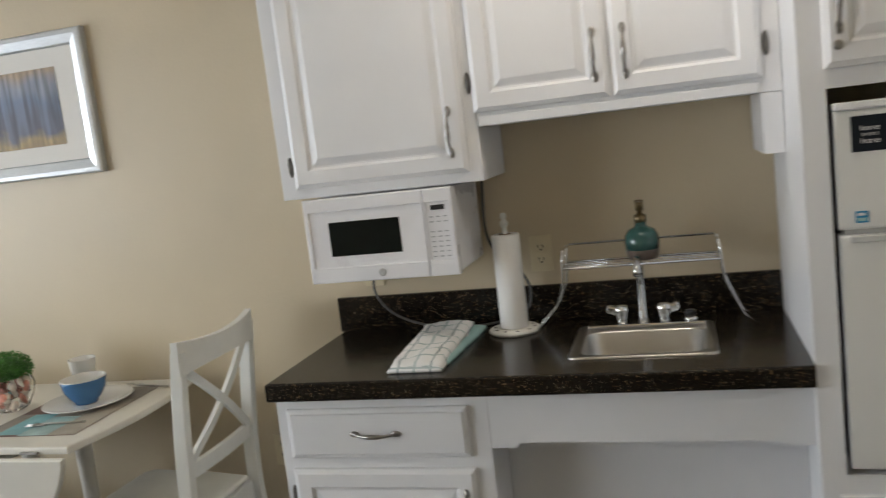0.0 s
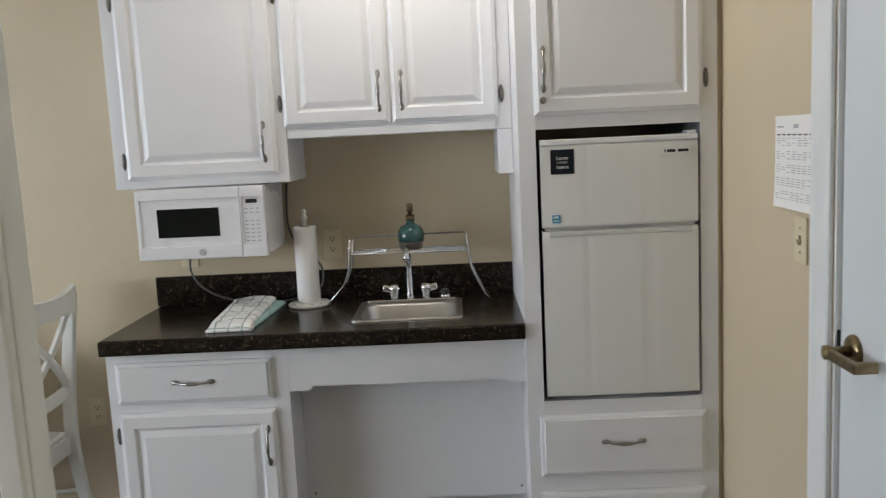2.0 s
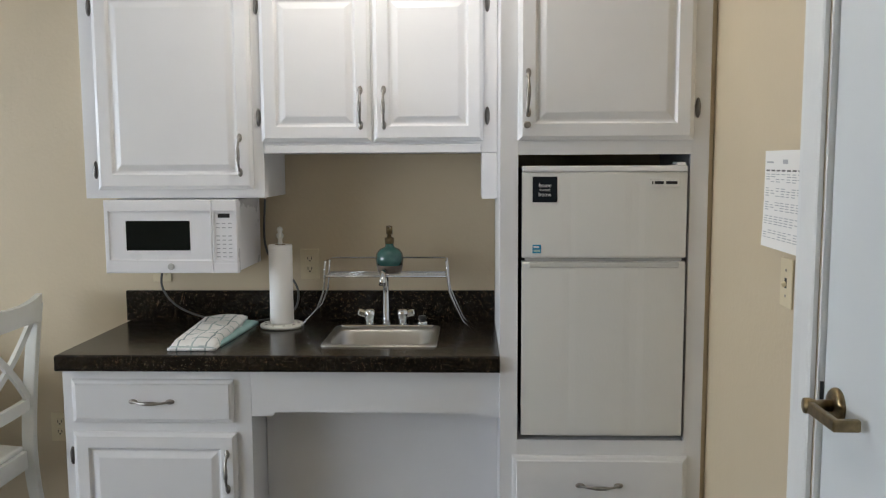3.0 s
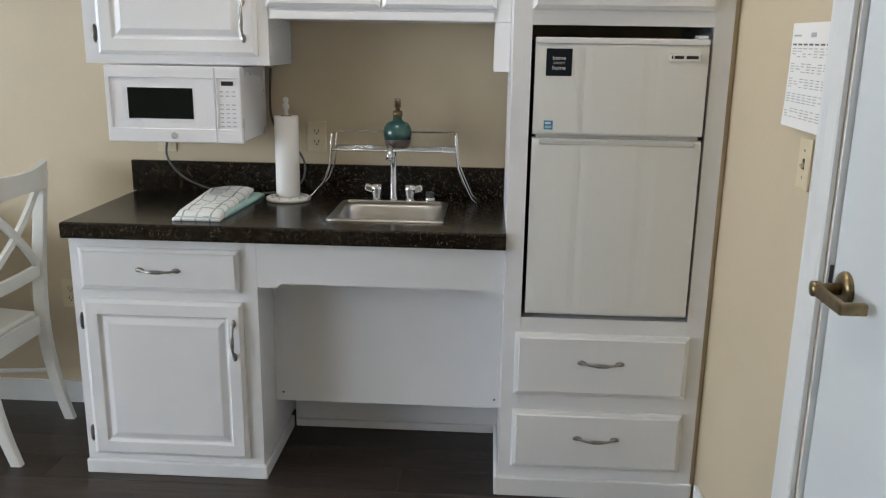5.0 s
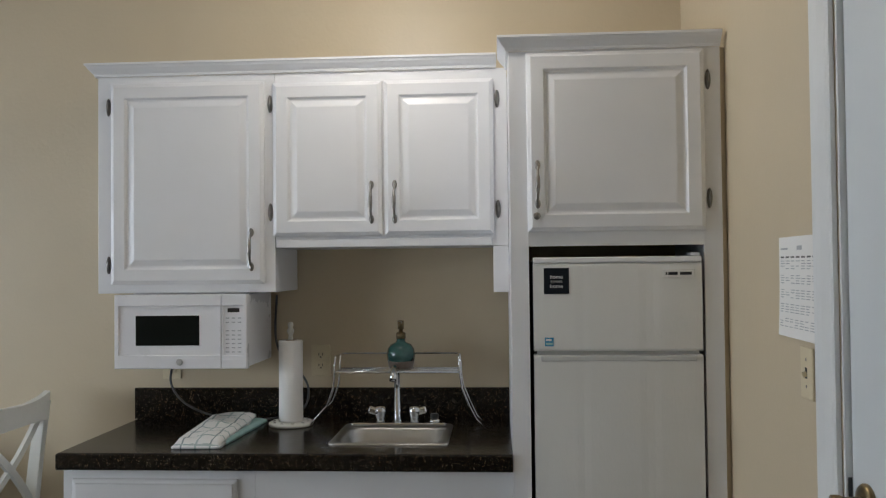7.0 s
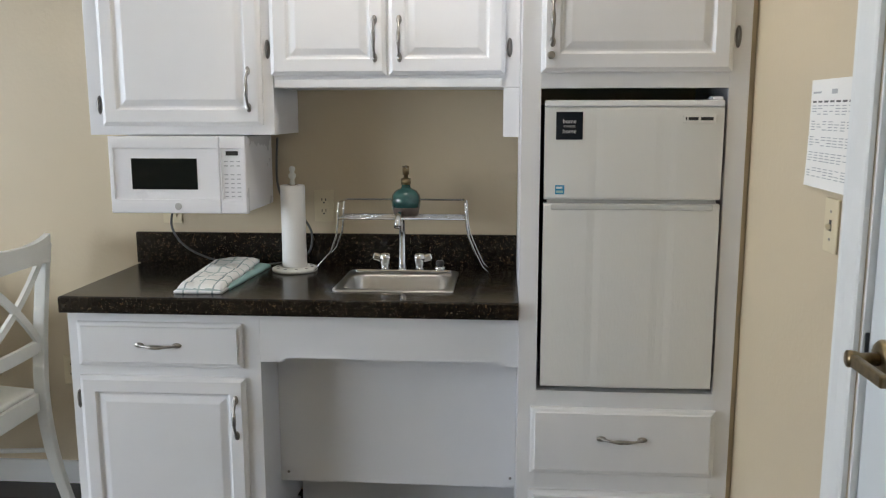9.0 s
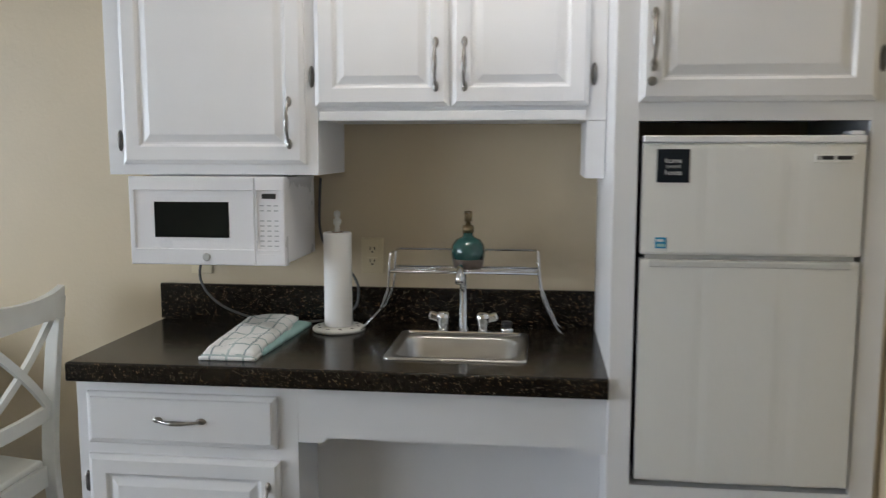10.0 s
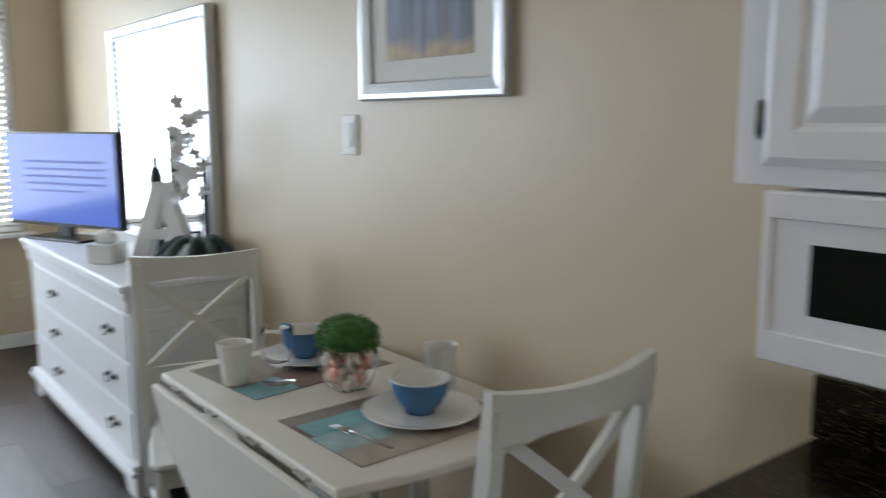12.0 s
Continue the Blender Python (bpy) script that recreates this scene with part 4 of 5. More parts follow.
part("cable", sweep(spline([(-0.86, 2.79, 1.115), (-0.852, 2.74, 1.04), (-0.8, 2.73, 0.97), (-0.71, 2.745, 0.922), (-0.6, 2.76, 0.903), (-0.48, 2.775, 0.902), (-0.37, 2.785, 0.935), (-0.345, 2.785, 1.0),
                            (-0.37, 2.79, 1.06), (-0.44, 2.8, 1.12), (-0.475, 2.81, 1.2), (-0.47, 2.81, 1.36)]), 0.0042, 8), CORD, co)
part("plug", box(-0.875, 2.785, 1.105, -0.845, 2.8115, 1.133, 0.004), CORD, co)


# ---- dining corner ----
pc = thing("framed_picture", (-2.531, WY, 1.534), "silver-framed print of a blue birch forest in a white mat", "picture")
PWD, PHT = 0.68, 0.516
FRP = [(0.0, -0.0005), (0.0, -0.026), (0.006, -0.032), (0.02, -0.034), (0.05, -0.024), (0.055, -0.018)]


def ring_frame(w, h, prof):
    """A mitred picture-frame ring, profile of (inset, y), open in the middle."""
    bm = bmesh.new()
    rr = [[bm.verts.new((x, y, z)) for x, z in ((d, d), (w - d, d), (w - d, h - d), (d, h - d))] for d, y in prof]
    for a, b in zip(rr, rr[1:] + rr[:1]):
        for k in range(4):
            bm.faces.new((a[k], a[(k + 1) % 4], b[(k + 1) % 4], b[k]))
    bmesh.ops.recalc_face_normals(bm, faces=bm.faces)
    return bm


part("frame", ring_frame(PWD, PHT, FRP + [(0.055, -0.0005)]), SILVER, pc)
part("mat", box(0.0555, -0.012, 0.0555, PWD - 0.0555, -0.006, PHT - 0.0555), MATB, pc)
pr = part("print", box(0.0, -0.0135, 0.0, 0.405, -0.0122, 0.278), PRINT, pc)
pr.matrix_basis = pose(0.131, 0, 0.116)

# drop-leaf table
TX, TY, TZ = -2.13, 2.15, 0.75
tb = thing("drop_leaf_table", (TX, TY, 0), "cream painted drop-leaf table, its front leaf folded down", "table")


def half(a, b, n=30, e=2.5):
    out = []
    for k in range(n + 1):
        t = math.pi * k / n
        c, s = math.cos(t), math.sin(t)
        out.append((a * math.copysign(abs(c) ** (2 / e), c), b * abs(s) ** (2 / e)))
    return out


def slab(outline, z0, z1, bevel):
    bm = bmesh.new()
    lo_ = [bm.verts.new((x, y, z0)) for x, y in outline]
    f = bm.faces.new(lo_)
    ext = bmesh.ops.extrude_face_region(bm, geom=[f])
    for v in [g for g in ext["geom"] if isinstance(g, bmesh.types.BMVert)]:
        v.co.z = z1
    bmesh.ops.recalc_face_normals(bm, faces=bm.faces)
    e = [e for e in bm.edges if abs(e.verts[0].co.z - e.verts[1].co.z) < 1e-6]
    bmesh.ops.bevel(bm, geom=e, offset=bevel, segments=2, affect="EDGES", profile=0.5)
    return bm


ends = [(0.492 + 0.045 * math.sin(math.pi * k / 14), 0.655 * k / 14) for k in range(15)]
part("tabletop", slab(ends + [(-x, y) for x, y in ends[::-1]], TZ - 0.024, TZ, 0.006), TABLEM, tb)
leaf = part("drop_leaf", slab(half(0.492, 0.4, 30, 1.5), -0.011, 0.011, 0.004), TABLEM, tb, "folded half-round leaf")
leaf.matrix_basis = pose(0, -0.022, TZ - 0.028, -86, 0, 0)
for x in (-0.36, -0.12, 0.12, 0.36):
    part("leaf_hinge", box(x - 0.03, -0.012, TZ - 0.018, x + 0.03, 0.0, TZ - 0.012), NICKEL, tb)
part("apron", add(add(box(-0.15, 0.07, 0.66, 0.15, 0.09, TZ - 0.0245), box(-0.15, 0.49, 0.66, 0.15, 0.51, TZ - 0.0245)), add(box(-0.15, 0.09, 0.66, -0.13, 0.49, TZ - 0.0245), box(0.13, 0.09, 0.66, 0.15, 0.49, TZ - 0.0245))), TABLEM, tb)
for x in (-0.12, 0.12):
    for y in (0.1, 0.48):
        part("leg", moved(sweep([(0, 0, 0), (0, 0, 0.1), (0, 0, 0.5), (0, 0, 0.62), (0, 0, TZ - 0.025)], [0.02, 0.023, 0.029, 0.032, 0.032], 12), pose(x, y, 0)), TABLEM, tb)


# chairs
def cross_chair(at, rz, label):
    """Chair with an X back. It faces -x; its back stands at x = 0, its middle at y = 0."""
    c = thing("dining_chair", at, label, "chair", "white cross-back dining chairs", rz)
    hw, sz = 0.19, 0.45
    def backx(z):
        return 0.02 + (0.055 * ((z - sz) / 0.55) ** 1.5 if z > sz else 0.075 * ((sz - z) / sz) ** 2)
    for s in (-1, 1):
        bm = bmesh.new()
        rows = []
        for k in range(15):
            z = 0.985 * k / 14
            x, w = backx(z), 0.017 + 0.003 * math.sin(z * 3)
            y = s * (hw - 0.0 + 0.012 * z)
            rows.append([bm.verts.new((x + dx * w * 1.15, y + dy * w * 0.8, z)) for dx, dy in ((-1, -1), (1, -1), (1, 1), (-1, 1))])
        for a, b in zip(rows, rows[1:]):
            for i in range(4):
                bm.faces.new((a[i], a[(i + 1) % 4], b[(i + 1) % 4], b[i]))
        bm.faces.new(rows[0][::-1]), bm.faces.new(rows[-1])
        bmesh.ops.recalc_face_normals(bm, faces=bm.faces)
        bmesh.ops.bevel(bm, geom=[e for e in bm.edges if abs(e.verts[0].co.z - e.verts[1].co.z) > 0.02], offset=0.004, segments=2, affect="EDGES", profile=0.5)
        part("back_leg", bm, CHAIRM, c)
    # curved top rail, its ends swept up
    bm = bmesh.new()
    rows = []
    for k in range(17):
        t = -1 + 2 * k / 16
        y = t * (hw + 0.03)
        x = backx(0.97) + 0.028 * (1 - t * t) - 0.002
        zt = 1.0 + 0.018 * t * t
        rows.append([bm.verts.new(p) for p in ((x - 0.011, y, 0.915 + 0.012 * (1 - t * t)), (x + 0.013, y, 0.915 + 0.012 * (1 - t * t)), (x + 0.018, y, zt), (x - 0.006, y, zt))])
    for a, b in zip(rows, rows[1:]):
        for i in range(4):
            bm.faces.new((a[i], a[(i + 1) % 4], b[(i + 1) % 4], b[i]))
    bm.faces.new(rows[0][::-1]), bm.faces.new(rows[-1])
    bmesh.ops.recalc_face_normals(bm, faces=bm.faces)
    part("top_rail", bm, CHAIRM, c)
    zl, zh = 0.625, 0.925
    for s in (-1, 1):
        pts = [(backx(zl + (zh - zl) * t) + 0.022 * math.sin(math.pi * t) + 0.002 * s, s * (hw - 0.01) * (1 - 2 * t), zl + (zh - zl) * t) for t in [k / 10 for k in range(11)]]
        bm = bmesh.new()
        rows = []
        for p in pts:
            rows.append([bm.verts.new((p[0] + a, p[1] + b * s, p[2] + d)) for a, b, d in ((-0.007, -0.011, -0.008), (0.007, -0.011, -0.008), (0.007, 0.011, 0.008), (-0.007, 0.011, 0.008))])
        for a, b in zip(rows, rows[1:]):
            for i in range(4):
                bm.faces.new((a[i], a[(i + 1) % 4], b[(i + 1) % 4], b[i]))
        bm.faces.new(rows[0][::-1]), bm.faces.new(rows[-1])
        bmesh.ops.recalc_face_normals(bm, faces=bm.faces)
        part("cross_slat", bm, CHAIRM, c)
    bm = bmesh.new()
    rows = []
    for k in range(9):
        t = -1 + k / 4
        x = backx(0.6) + 0.012 * (1 - t * t)
        rows.append([bm.verts.new((x + a, t * (hw - 0.005), z)) for a, z in ((-0.009, 0.585), (0.009, 0.585), (0.009, 0.63), (-0.009, 0.63))])
    for a, b in zip(rows, rows[1:]):
        for i in range(4):
            bm.faces.new((a[i], a[(i + 1) % 4], b[(i + 1) % 4], b[i]))
    bm.faces.new(rows[0][::-1]), bm.faces.new(rows[-1])
    bmesh.ops.recalc_face_normals(bm, faces=bm.faces)
    part("lower_rail", bm, CHAIRM, c)
    outline = [(0.01, -0.165), (0.01, 0.165), (-0.2, 0.205), (-0.39, 0.215), (-0.42, 0.19), (-0.43, 0.0), (-0.42, -0.19), (-0.39, -0.215), (-0.2, -0.205)]
    part("seat", slab(outline[::-1], sz - 0.022, sz, 0.008), CHAIRM, c)
    ap_ = box(-0.385, -0.18, 0.36, -0.365, 0.18, sz - 0.0225)
    add(ap_, box(-0.365, -0.185, 0.36, 0.0, -0.165, sz - 0.0225))
    add(ap_, box(-0.365, 0.165, 0.36, 0.0, 0.185, sz - 0.0225))
    add(ap_, box(0.005, -0.17, 0.36, 0.022, 0.17, sz - 0.0225))
    part("seat_frame", ap_, CHAIRM, c)
    for s in (-1, 1):
        part("front_leg", moved(stack([[(a * w, b * w, z) for a, b in ((-1, -1), (1, -1), (1, 1), (-1, 1))] for z, w in ((0, 0.013), (0.2, 0.016), (sz - 0.023, 0.02))], True, True), pose(-0.375, s * 0.18, 0)), CHAIRM, c)
        part("side_stretcher", sweep([(-0.375, s * 0.18, 0.18), (backx(0.2), s * hw, 0.2)], 0.009, 8), CHAIRM, c)
    return c


cross_chair((-1.375, 2.475, 0), 0, "white painted cross-back chair beside the counter")
cross_chair((-3.015, 2.43, 0), 165, "white painted cross-back chair beside the dresser")


# table setting
def placemat(at, rz):
    p = thing("placemat", at, "printed placemat with grey, taupe and aqua blocks", "placemat", "placemats on the table", rz)
    w, d = 0.36, 0.47
    part("backing", box(-w / 2, -d / 2, 0, w / 2, d / 2, 0.0015), MATR, p)
    for x0, y0, x1, y1, m in ((0.0, 0.0, 0.06, 0.2, MATF), (0.06, 0.012, 0.15, 0.2, MATB2), (0.15, 0.0, 0.26, 0.17, MATA), (0.15, 0.17, 0.26, 0.2, MATC), (0.26, 0.0, 0.36, 0.2, MATC), (0.0, 0.2, 0.16, 0.33, MATR), (0.16, 0.2, 0.36, 0.33, MATC), (0.0, 0.33, 0.12, 0.47, MATB2), (0.12, 0.33, 0.36, 0.47, MATF)):
        part("printed_block", box(x0 - w / 2 + 0.001, y0 - d / 2 + 0.001, 0.0016, x1 - w / 2 - 0.0005, y1 - d / 2 - 0.0005, 0.0021), m, p)
    return p


# long side runs away from the hinge edge
placemat((-1.882, 2.475, TZ + 0.0003), 2)
placemat((-2.43, 2.475, TZ + 0.0003), 180 + 6)


def plate(at):
    p = thing("plate", at, "round white ceramic dinner plate", "plate", "white plates")
    part("disc", lathe([(0, 0), (0.08, 0), (0.098, 0.004), (0.132, 0.014), (0.147, 0.019), (0.149, 0.021), (0.145, 0.022), (0.127, 0.016), (0.092, 0.0075), (0, 0.0065)], 48), CERAM, p)
    return p


def bowl(at):
    p = thing("bowl", at, "deep blue bowl with a white inside", "bowl", "blue bowls")
    p.matrix_world = p.matrix_world @ Matrix.Scale(1.08, 4)
    part("outside", lathe([(0.03, 0), (0.036, 0.0), (0.037, 0.008), (0.05, 0.02), (0.064, 0.045), (0.07, 0.075), (0.0705, 0.0785), (0.0675, 0.0785), (0.06, 0.045), (0.045, 0.02), (0.03, 0.01)], 40), BLUE, p)
    part("inside", lathe([(0.0, 0.0125), (0.03, 0.0125), (0.044, 0.0215), (0.0585, 0.046), (0.0662, 0.0786), (0.0705, 0.079), (0.0695, 0.0812), (0.0655, 0.0812), (0.0565, 0.045), (0.042, 0.0225), (0.028, 0.0145), (0.0, 0.0145)], 40), CERAM, p)
    return p


plate((-1.862, 2.53, TZ + 0.0025)), bowl((-1.875, 2.535, TZ + 0.0092))
plate((-2.47, 2.56, TZ + 0.0025)), bowl((-2.49, 2.55, TZ + 0.0092))


def mug(at, rz):
    p = thing("mug", at, "tall white ceramic mug", "mug", "white mugs", rz)
    part("cup", lathe([(0.0, 0), (0.03, 0), (0.036, 0.004), (0.041, 0.05), (0.048, 0.116), (0.0475, 0.119), (0.044, 0.116), (0.037, 0.05), (0.032, 0.008), (0, 0.007)], 32), CERAM, p)
    part("handle", sweep(spline([(0.043, 0, 0.09), (0.064, 0, 0.088), (0.07, 0, 0.06), (0.058, 0, 0.032), (0.034, 0, 0.028)], 5), 0.0055, 8), CERAM, p)
    return p


mug((-2.385, 2.275, TZ + 0.0025), 130)
mug((-2.018, 2.71, TZ + 0.0003), 150)

gl = thing("stemmed_glass", (-2.325, 2.375, TZ + 0.0025), "clear stemmed drinking glass", "glass")
gl.matrix_world = gl.matrix_world @ Matrix.Scale(1.28, 4)
part("glass", lathe([(0, 0), (0.034, 0), (0.034, 0.002), (0.008, 0.006), (0.006, 0.02), (0.008, 0.034), (0.024, 0.046), (0.034, 0.07), (0.036, 0.105), (0.034, 0.125), (0.0325, 0.125), (0.0345, 0.105), (0.0325, 0.071), (0.022, 0.048), (0, 0.042)], 28), GOBLET, gl).visible_shadow = False

fk = thing("fork", (-1.835, 2.335, TZ + 0.0025), "steel dinner fork on the placemat", "fork", rz=100)
part("handle", moved(sweep([(0, -0.1, 0.003), (0, -0.03, 0.004), (0, 0.02, 0.006), (0, 0.035, 0.006)], [0.005, 0.0035, 0.0028, 0.004], 8), pose(0, 0, 0)), STEEL, fk)
part("head", box(-0.012, 0.032, 0.003, 0.012, 0.056, 0.006, 0.001), STEEL, fk)
for x in (-0.0095, -0.0032, 0.0032, 0.0095):
    part("tine", sweep([(x, 0.054, 0.0045), (x, 0.1, 0.004)], [0.0022, 0.001], 6), STEEL, fk)
for y, x in ((2.71, -1.74), (2.72, -1.79)):
    kn = thing("teaspoon", (x, y, TZ + 0.0025), "steel teaspoon on the placemat", "spoon", rz=80)
    part("handle", sweep([(0, -0.08, 0.003), (0, 0.0, 0.004), (0, 0.04, 0.004)], [0.004, 0.0025, 0.003], 8), STEEL, kn)
    part("head", moved(lathe([(0, 0.001), (0.012, 0.003), (0.015, 0.006), (0.011, 0.0045), (0, 0.003)], 14), pose(0, 0.055, 0) @ Matrix.Diagonal((0.85, 1.3, 1, 1))), STEEL, kn)

# potted boxwood in a vase of shells
vp = thing("table_plant", (-2.165, 2.505, TZ + 0.0003), "small clipped green plant in a faceted glass vase of shells", "plant")
vp.matrix_world = vp.matrix_world @ Matrix.Scale(1.04, 4)


def cubevase():
    rings = []
    for z, r, p in ((0.0, 0.04, 5), (0.004, 0.045, 5), (0.05, 0.069, 3), (0.08, 0.074, 3), (0.112, 0.067, 3)):
        ring = []
        for k in range(32):
            t = 2 * math.pi * k / 32
            c, s = math.cos(t), math.sin(t)
            q = (abs(c) ** p + abs(s) ** p) ** (-1 / p)
            ring.append((r * q * c, r * q * s, z))
        rings.append(ring)
    inner = [[(x * 0.955, y * 0.955, max(z, 0.006)) for x, y, z in r] for r in rings[::-1]]
    return stack(rings + inner, True, True)


part("vase", cubevase(), VASE, vp, "clear glass vase").visible_shadow = False
rng = random.Random(11)
for k in range(64):
    z = 0.016 + 0.086 * rng.random()
    rmax = 0.036 + 0.025 * min(1, z / 0.06)
    a, r = rng.random() * 6.283, rmax * (0.55 + 0.45 * rng.random())
    bm = bmesh.new()
    bmesh.ops.create_icosphere(bm, subdivisions=2, radius=1)
    for v in bm.verts:
        v.co *= 1 + 0.12 * math.sin(9 * v.co.x)
    s = 0.012 + 0.01 * rng.random()
    moved(bm, pose(r * math.cos(a), r * math.sin(a), z, rng.random() * 180, rng.random() * 180, 0) @ Matrix.Diagonal((s, s * 0.75, s * 0.45, 1)))
    for f in bm.faces:
        f.smooth = True
    part("shell", bm, SHELLA if rng.random() < 0.42 else SHELLB, vp)
core = bmesh.new()
bmesh.ops.create_icosphere(core, subdivisions=3, radius=0.066)
moved(core, pose(0, 0, 0.138) @ Matrix.Diagonal((1.06, 1.06, 0.62, 1)))
part("foliage_core", core, LEAF, vp)
lv, lf = [], []
for k in range(3200):
    u, a = rng.uniform(-0.5, 1), rng.random() * 6.283
    q = math.sqrt(1 - u * u)
    nrm = Vector((q * math.cos(a), q * math.sin(a), u))
    p = Vector((nrm.x * 0.077, nrm.y * 0.077, 0.138 + nrm.z * 0.05)) * 1.0 + nrm * rng.uniform(-0.008, 0.008)
    t = Vector((rng.uniform(-1, 1), rng.uniform(-1, 1), rng.uniform(-1, 1))).cross(nrm).normalized()
    d = (nrm + t * rng.uniform(-0.9, 0.9)).normalized()
    w = d.cross(t if abs(d.dot(t)) < 0.9 else Vector((0, 0, 1))).normalized()
    i = len(lv)
    L = rng.uniform(0.005, 0.009)
    lv += [p, p + d * L * 0.5 + w * L * 0.28, p + d * L, p + d * L * 0.5 - w * L * 0.28]
    lf.append((i, i + 1, i + 2, i + 3))
me = bpy.data.meshes.new("foliage")
me.from_pydata([tuple(v) for v in lv], [], lf)
me.materials.append(LEAF)
fo = new("foliage", me)
fo.parent = vp

# ---- dresser corner ----
KNOBM = mat("dark_pewter", (0.12, 0.12, 0.12), 0.4, 0.8, var=0.2)
dz = thing("dresser", (-5.11, 2.302, 0), "white painted dresser with two columns of drawers", "dresser")
DW, DD, DH = 1.66, 0.5, 0.86
part("body", box(0.0, 0.02, 0.1, DW, DD, DH - 0.031, 0.003), DRESS, dz)
part("top", box(-0.02, -0.015, DH - 0.03, DW + 0.02, DD + 0.01, DH, 0.008), DRESS, dz)
part("frieze", box(-0.004, 0.008, DH - 0.115, DW + 0.004, 0.0195, DH - 0.0312, 0.004), DRESS, dz)
part("plinth", prism([(-0.012, 0), (0.1, 0), (0.14, 0.05), (DW - 0.14, 0.05), (DW - 0.1, 0), (DW + 0.012, 0), (DW + 0.012, 0.098), (-0.012, 0.098)], 0.0, 0.0195), DRESS, dz)
pl = prism([(0.02, 0), (0.1, 0), (0.13, 0.05), (DD - 0.12, 0.05), (DD - 0.09, 0), (DD, 0), (DD, 0.098), (0.02, 0.098)], 0, 0.012)
part("side_plinth", moved(pl, pose(DW, 0, 0, 0, 0, 90)), DRESS, dz)
sp = loft(DD - 0.04, 0.6, [(0, 0), (0, -0.006), (0.05, -0.006), (0.056, -0.001), (0.06, -0.001)])
s_ = part("side_panel", sp, DRESS, dz)
s_.matrix_basis = pose(DW + 0.0005, 0.03, 0.12, 0, 0, 90)
for z0, z1, out in ((0.0985, 0.118, 0.022), (0.1185, 0.142, 0.012)):
    part("base_moulding", box(-0.012 - out, -out, z0, DW + 0.012 + out, 0.0192, z1, 0.006), DRESS, dz)
part("top_moulding", box(-0.012, -0.004, DH - 0.06, DW + 0.012, 0.0078, DH - 0.0312, 0.006), DRESS, dz)
part("side_moulding", box(DW + 0.0005, 0.0195, DH - 0.125, DW + 0.012, DD, DH - 0.105, 0.004), DRESS, dz)
FLUSH = [(0, 0), (0, -0.004), (0.003, -0.006), (0.006, -0.006)]
for r in range(3):
    d = part("drawer", loft(DW - 0.08, 0.192, FLUSH), DRESS, dz)
    d.matrix_basis = pose(0.04, 0.0195, 0.146 + r * 0.197)
    for f in (0.3, 0.865):
        k = part("bail_pull", sweep(spline([(-0.036, -0.018, 0.0), (-0.03, -0.024, -0.014), (0, -0.028, -0.022), (0.03, -0.024, -0.014), (0.036, -0.018, 0.0)], 4), 0.0035, 6), KNOBM, d, "dark metal bail pull")
        k.matrix_basis = pose((DW - 0.08) * f, -0.006, 0.102)
        for x in (-0.036, 0.036):
            part("post", moved(lathe([(0, 0), (0.015, 0), (0.014, 0.005), (0.007, 0.008), (0.007, 0.016), (0.011, 0.019), (0.009, 0.025), (0, 0.026)], 12), pose(x, 0, 0, 90, 0, 0)), KNOBM, k)

mi = thing("dresser_mirror", (-5.02, 2.795, DH), "large mirror in a plain silver frame on the dresser", "mirror")
part("frame", ring_frame(1.34, 1.1, [(0, 0.018), (0, -0.02), (0.01, -0.03), (0.045, -0.026), (0.055, -0.016), (0.055, 0.018)]), SILVER, mi)
part("glass", box(0.0555, -0.012, 0.0555, 1.34 - 0.0555, -0.006, 1.1 - 0.0555), MIRROR, mi)

tv = thing("television", (-4.92, 2.47, DH), "small flat television showing a blue screen", "television", rz=24)
part("stand_base", box(-0.22, -0.1, 0.0, 0.22, 0.1, 0.012, 0.004), BLACK, tv)
part("neck", box(-0.045, -0.015, 0.012, 0.045, 0.02, 0.075, 0.004), BLACK, tv)
part("cabinet", box(-0.435, -0.02, 0.066, 0.435, 0.03, 0.56, 0.006), BLACK, tv)
scn = part("screen", box(-0.422, -0.0225, 0.085, 0.422, -0.0202, 0.55), SCREEN, tv, "glowing blue screen with lines of writing")
for k, (a, b2) in enumerate(((-0.27, 0.34), (-0.27, 0.35), (-0.28, 0.35), (-0.27, 0.35), (-0.23, 0.18))):
    z = 0.4 - k * 0.038
    part("writing", box(a, -0.0232, z, b2, -0.0226, z + 0.012), SCREENTXT, scn)

la = thing("letter_ornament", (-3.9, 2.63, DH), "white free-standing letter A ornament", "ornament", rz=35)
part("left_stroke", prism([(-0.165, 0), (-0.085, 0), (0.036, 0.35), (-0.034, 0.35)], -0.03, 0.03), CERAM, la)
part("right_stroke", prism([(0.165, 0), (0.085, 0), (0.01, 0.21), (0.0365, 0.348), (0.038, 0.35)], -0.03, 0.03), CERAM, la)
part("cross_bar", prism([(-0.05, 0.1), (0.048, 0.1), (0.034, 0.145), (-0.034, 0.145)], -0.029, 0.029), CERAM, la)

tx = thing("tissue_box", (-4.03, 2.42, DH), "white box of tissues on the dresser", "tissue box", rz=40)
part("box", box(-0.06, -0.06, 0, 0.06, 0.06, 0.085, 0.004), CERAM, tx)
part("tissue", moved(cloth(0.09, 0.03, 0.05, 0.02, 2), pose(0, 0, 0.0855)), PAPER, tx)

oc = thing("orchid", (-3.6, 2.67, DH), "white artificial orchid in a dark vase with leaves", "flower")
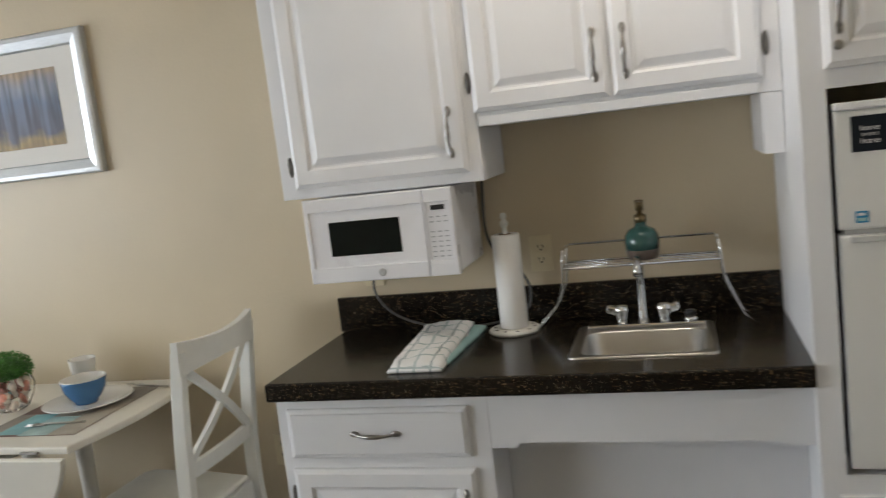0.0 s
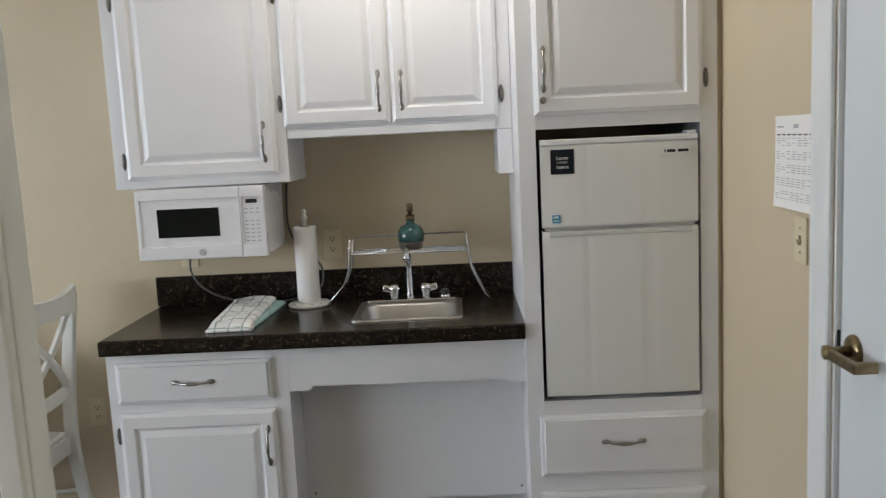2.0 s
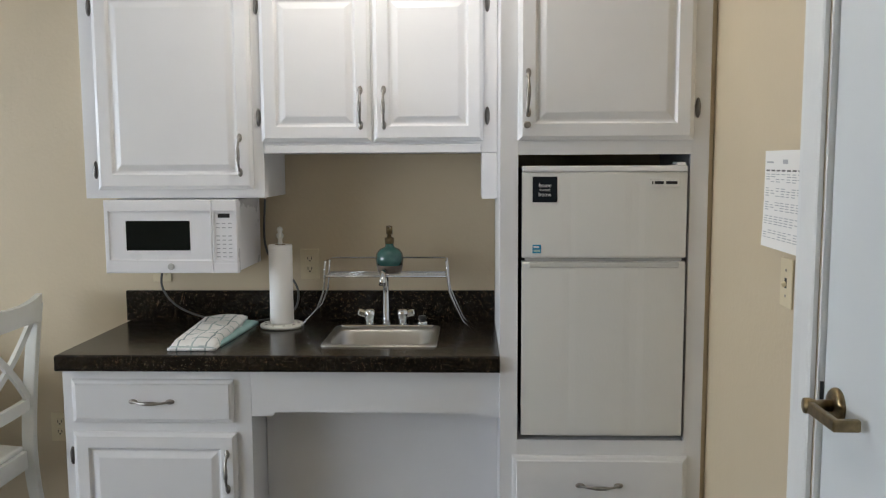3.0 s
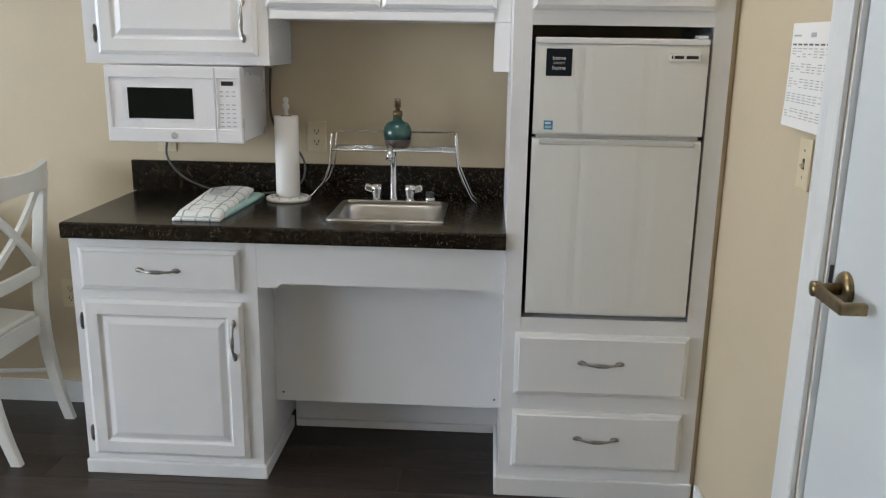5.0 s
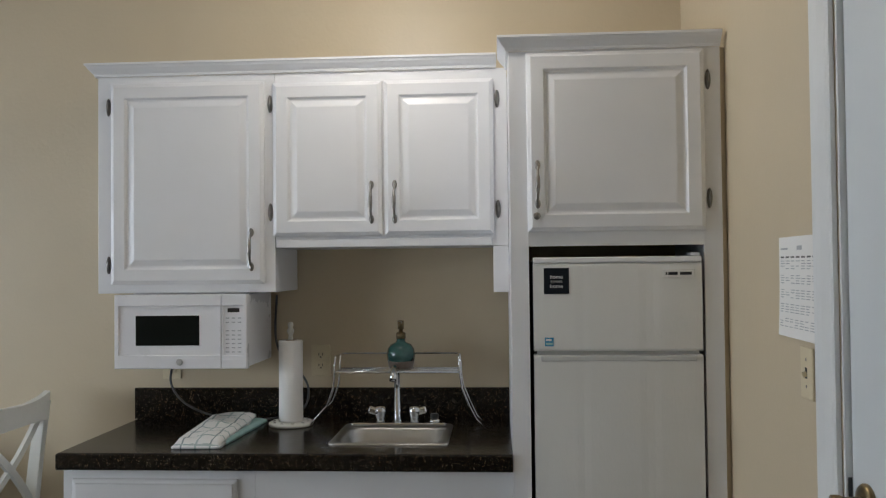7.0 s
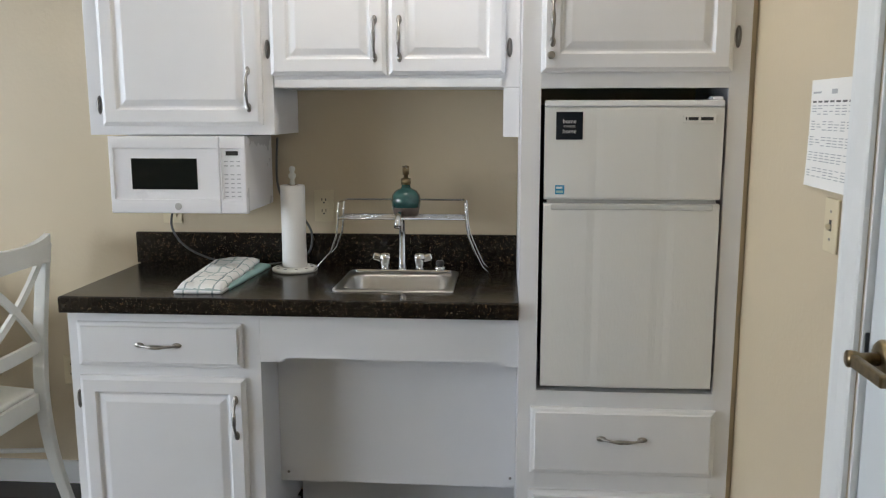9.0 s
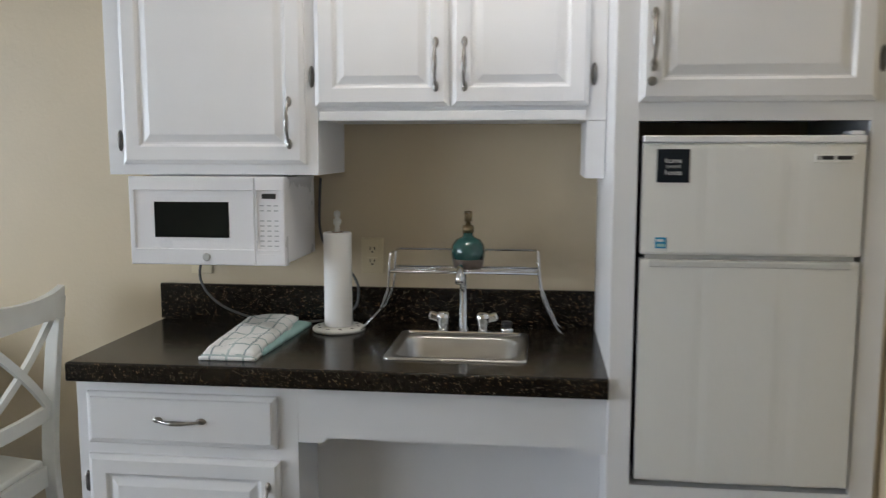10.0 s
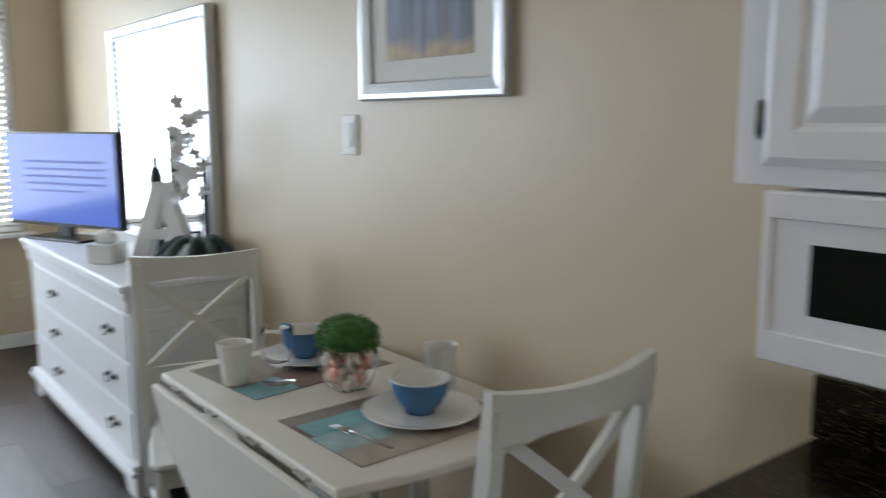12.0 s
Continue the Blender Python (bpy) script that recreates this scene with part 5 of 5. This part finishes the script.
part("vase", lathe([(0, 0), (0.04, 0), (0.045, 0.01), (0.04, 0.09), (0.035, 0.13), (0.03, 0.13), (0.035, 0.02), (0, 0.015)], 20), BLACK, oc)
part("stem", sweep(spline([(0, 0, 0.02), (0.0, 0.01, 0.25), (-0.01, 0.0, 0.45), (-0.03, -0.02, 0.56), (-0.05, -0.03, 0.68)], 6), 0.004, 8), DARKLEAF, oc)
rng = random.Random(4)


def blossom(size):
    bm = bmesh.new()
    for k in range(5):
        a = 2 * math.pi * k / 5
        b = bmesh.new()
        bmesh.ops.create_icosphere(b, subdivisions=2, radius=1)
        moved(b, pose(0.55 * size * math.cos(a), 0, 0.55 * size * math.sin(a), 0, -math.degrees(a), 0) @ Matrix.Diagonal((size * 0.55, size * 0.12, size * 0.36, 1)))
        add(bm, b)
    return bm


for k in range(32):
    t = k / 31
    z = 0.3 + 0.38 * t
    b = part("blossom", blossom(0.03), PETAL, oc)
    b.matrix_basis = pose(-0.005 - 0.04 * t * t + rng.uniform(-0.07, 0.07), -0.03 + rng.uniform(-0.06, 0.05), z + rng.uniform(-0.03, 0.03), rng.uniform(-40, 40), rng.uniform(-60, 60), rng.uniform(0, 90))
for k in range(9):
    a = 2 * math.pi * k / 9
    L = 0.12 + 0.05 * rng.random()
    pts = [(0.02 * math.cos(a), 0.02 * math.sin(a), 0.1), (L * 0.5 * math.cos(a), L * 0.5 * math.sin(a), 0.13), (L * math.cos(a), L * math.sin(a), 0.07), (L * 1.25 * math.cos(a), L * 1.25 * math.sin(a), 0.02)]
    part("leaf", moved(sweep(spline(pts, 4), [0.006 + 0.012 * math.sin(math.pi * q / 12) for q in range(13)], 6), pose(0, 0, 0)), DARKLEAF, oc)
# Solid dark form standing in for the television mirrored behind the letter.
bx = thing("dark_reflection", (-4.06, 2.66, DH), "dark slim form behind the letter ornament, put in for the television's reflection", "bottle")
part("bottle", lathe([(0, 0), (0.03, 0), (0.032, 0.01), (0.032, 0.36), (0.022, 0.4), (0.014, 0.41), (0.014, 0.45), (0, 0.45)], 20), BLACK, bx)

# ---- floor planks, each on one shared board ----
PL, PW = 1.22, 0.15
BOARD = mesh_of("plank", box(0, 0, -0.0118, PL - 0.0012, PW - 0.0012, 0.0, 0.0008, 1), FLOORM)
rng = random.Random(9)
row = 0
y = WY - PW
while y > -4.3:
    x = FARX - rng.random() * PL
    while x < RX:
        x0, x1 = max(x, FARX + 0.001), min(x + PL, RX - 0.001)
        if x1 - x0 > 0.02:
            p = new("plank", BOARD)
            p.parent = subfloor
            p.matrix_basis = pose(x0, y, 0) @ Matrix.Diagonal(((x1 - x0) / PL, 1, 1, 1))
        x += PL
    y -= PW
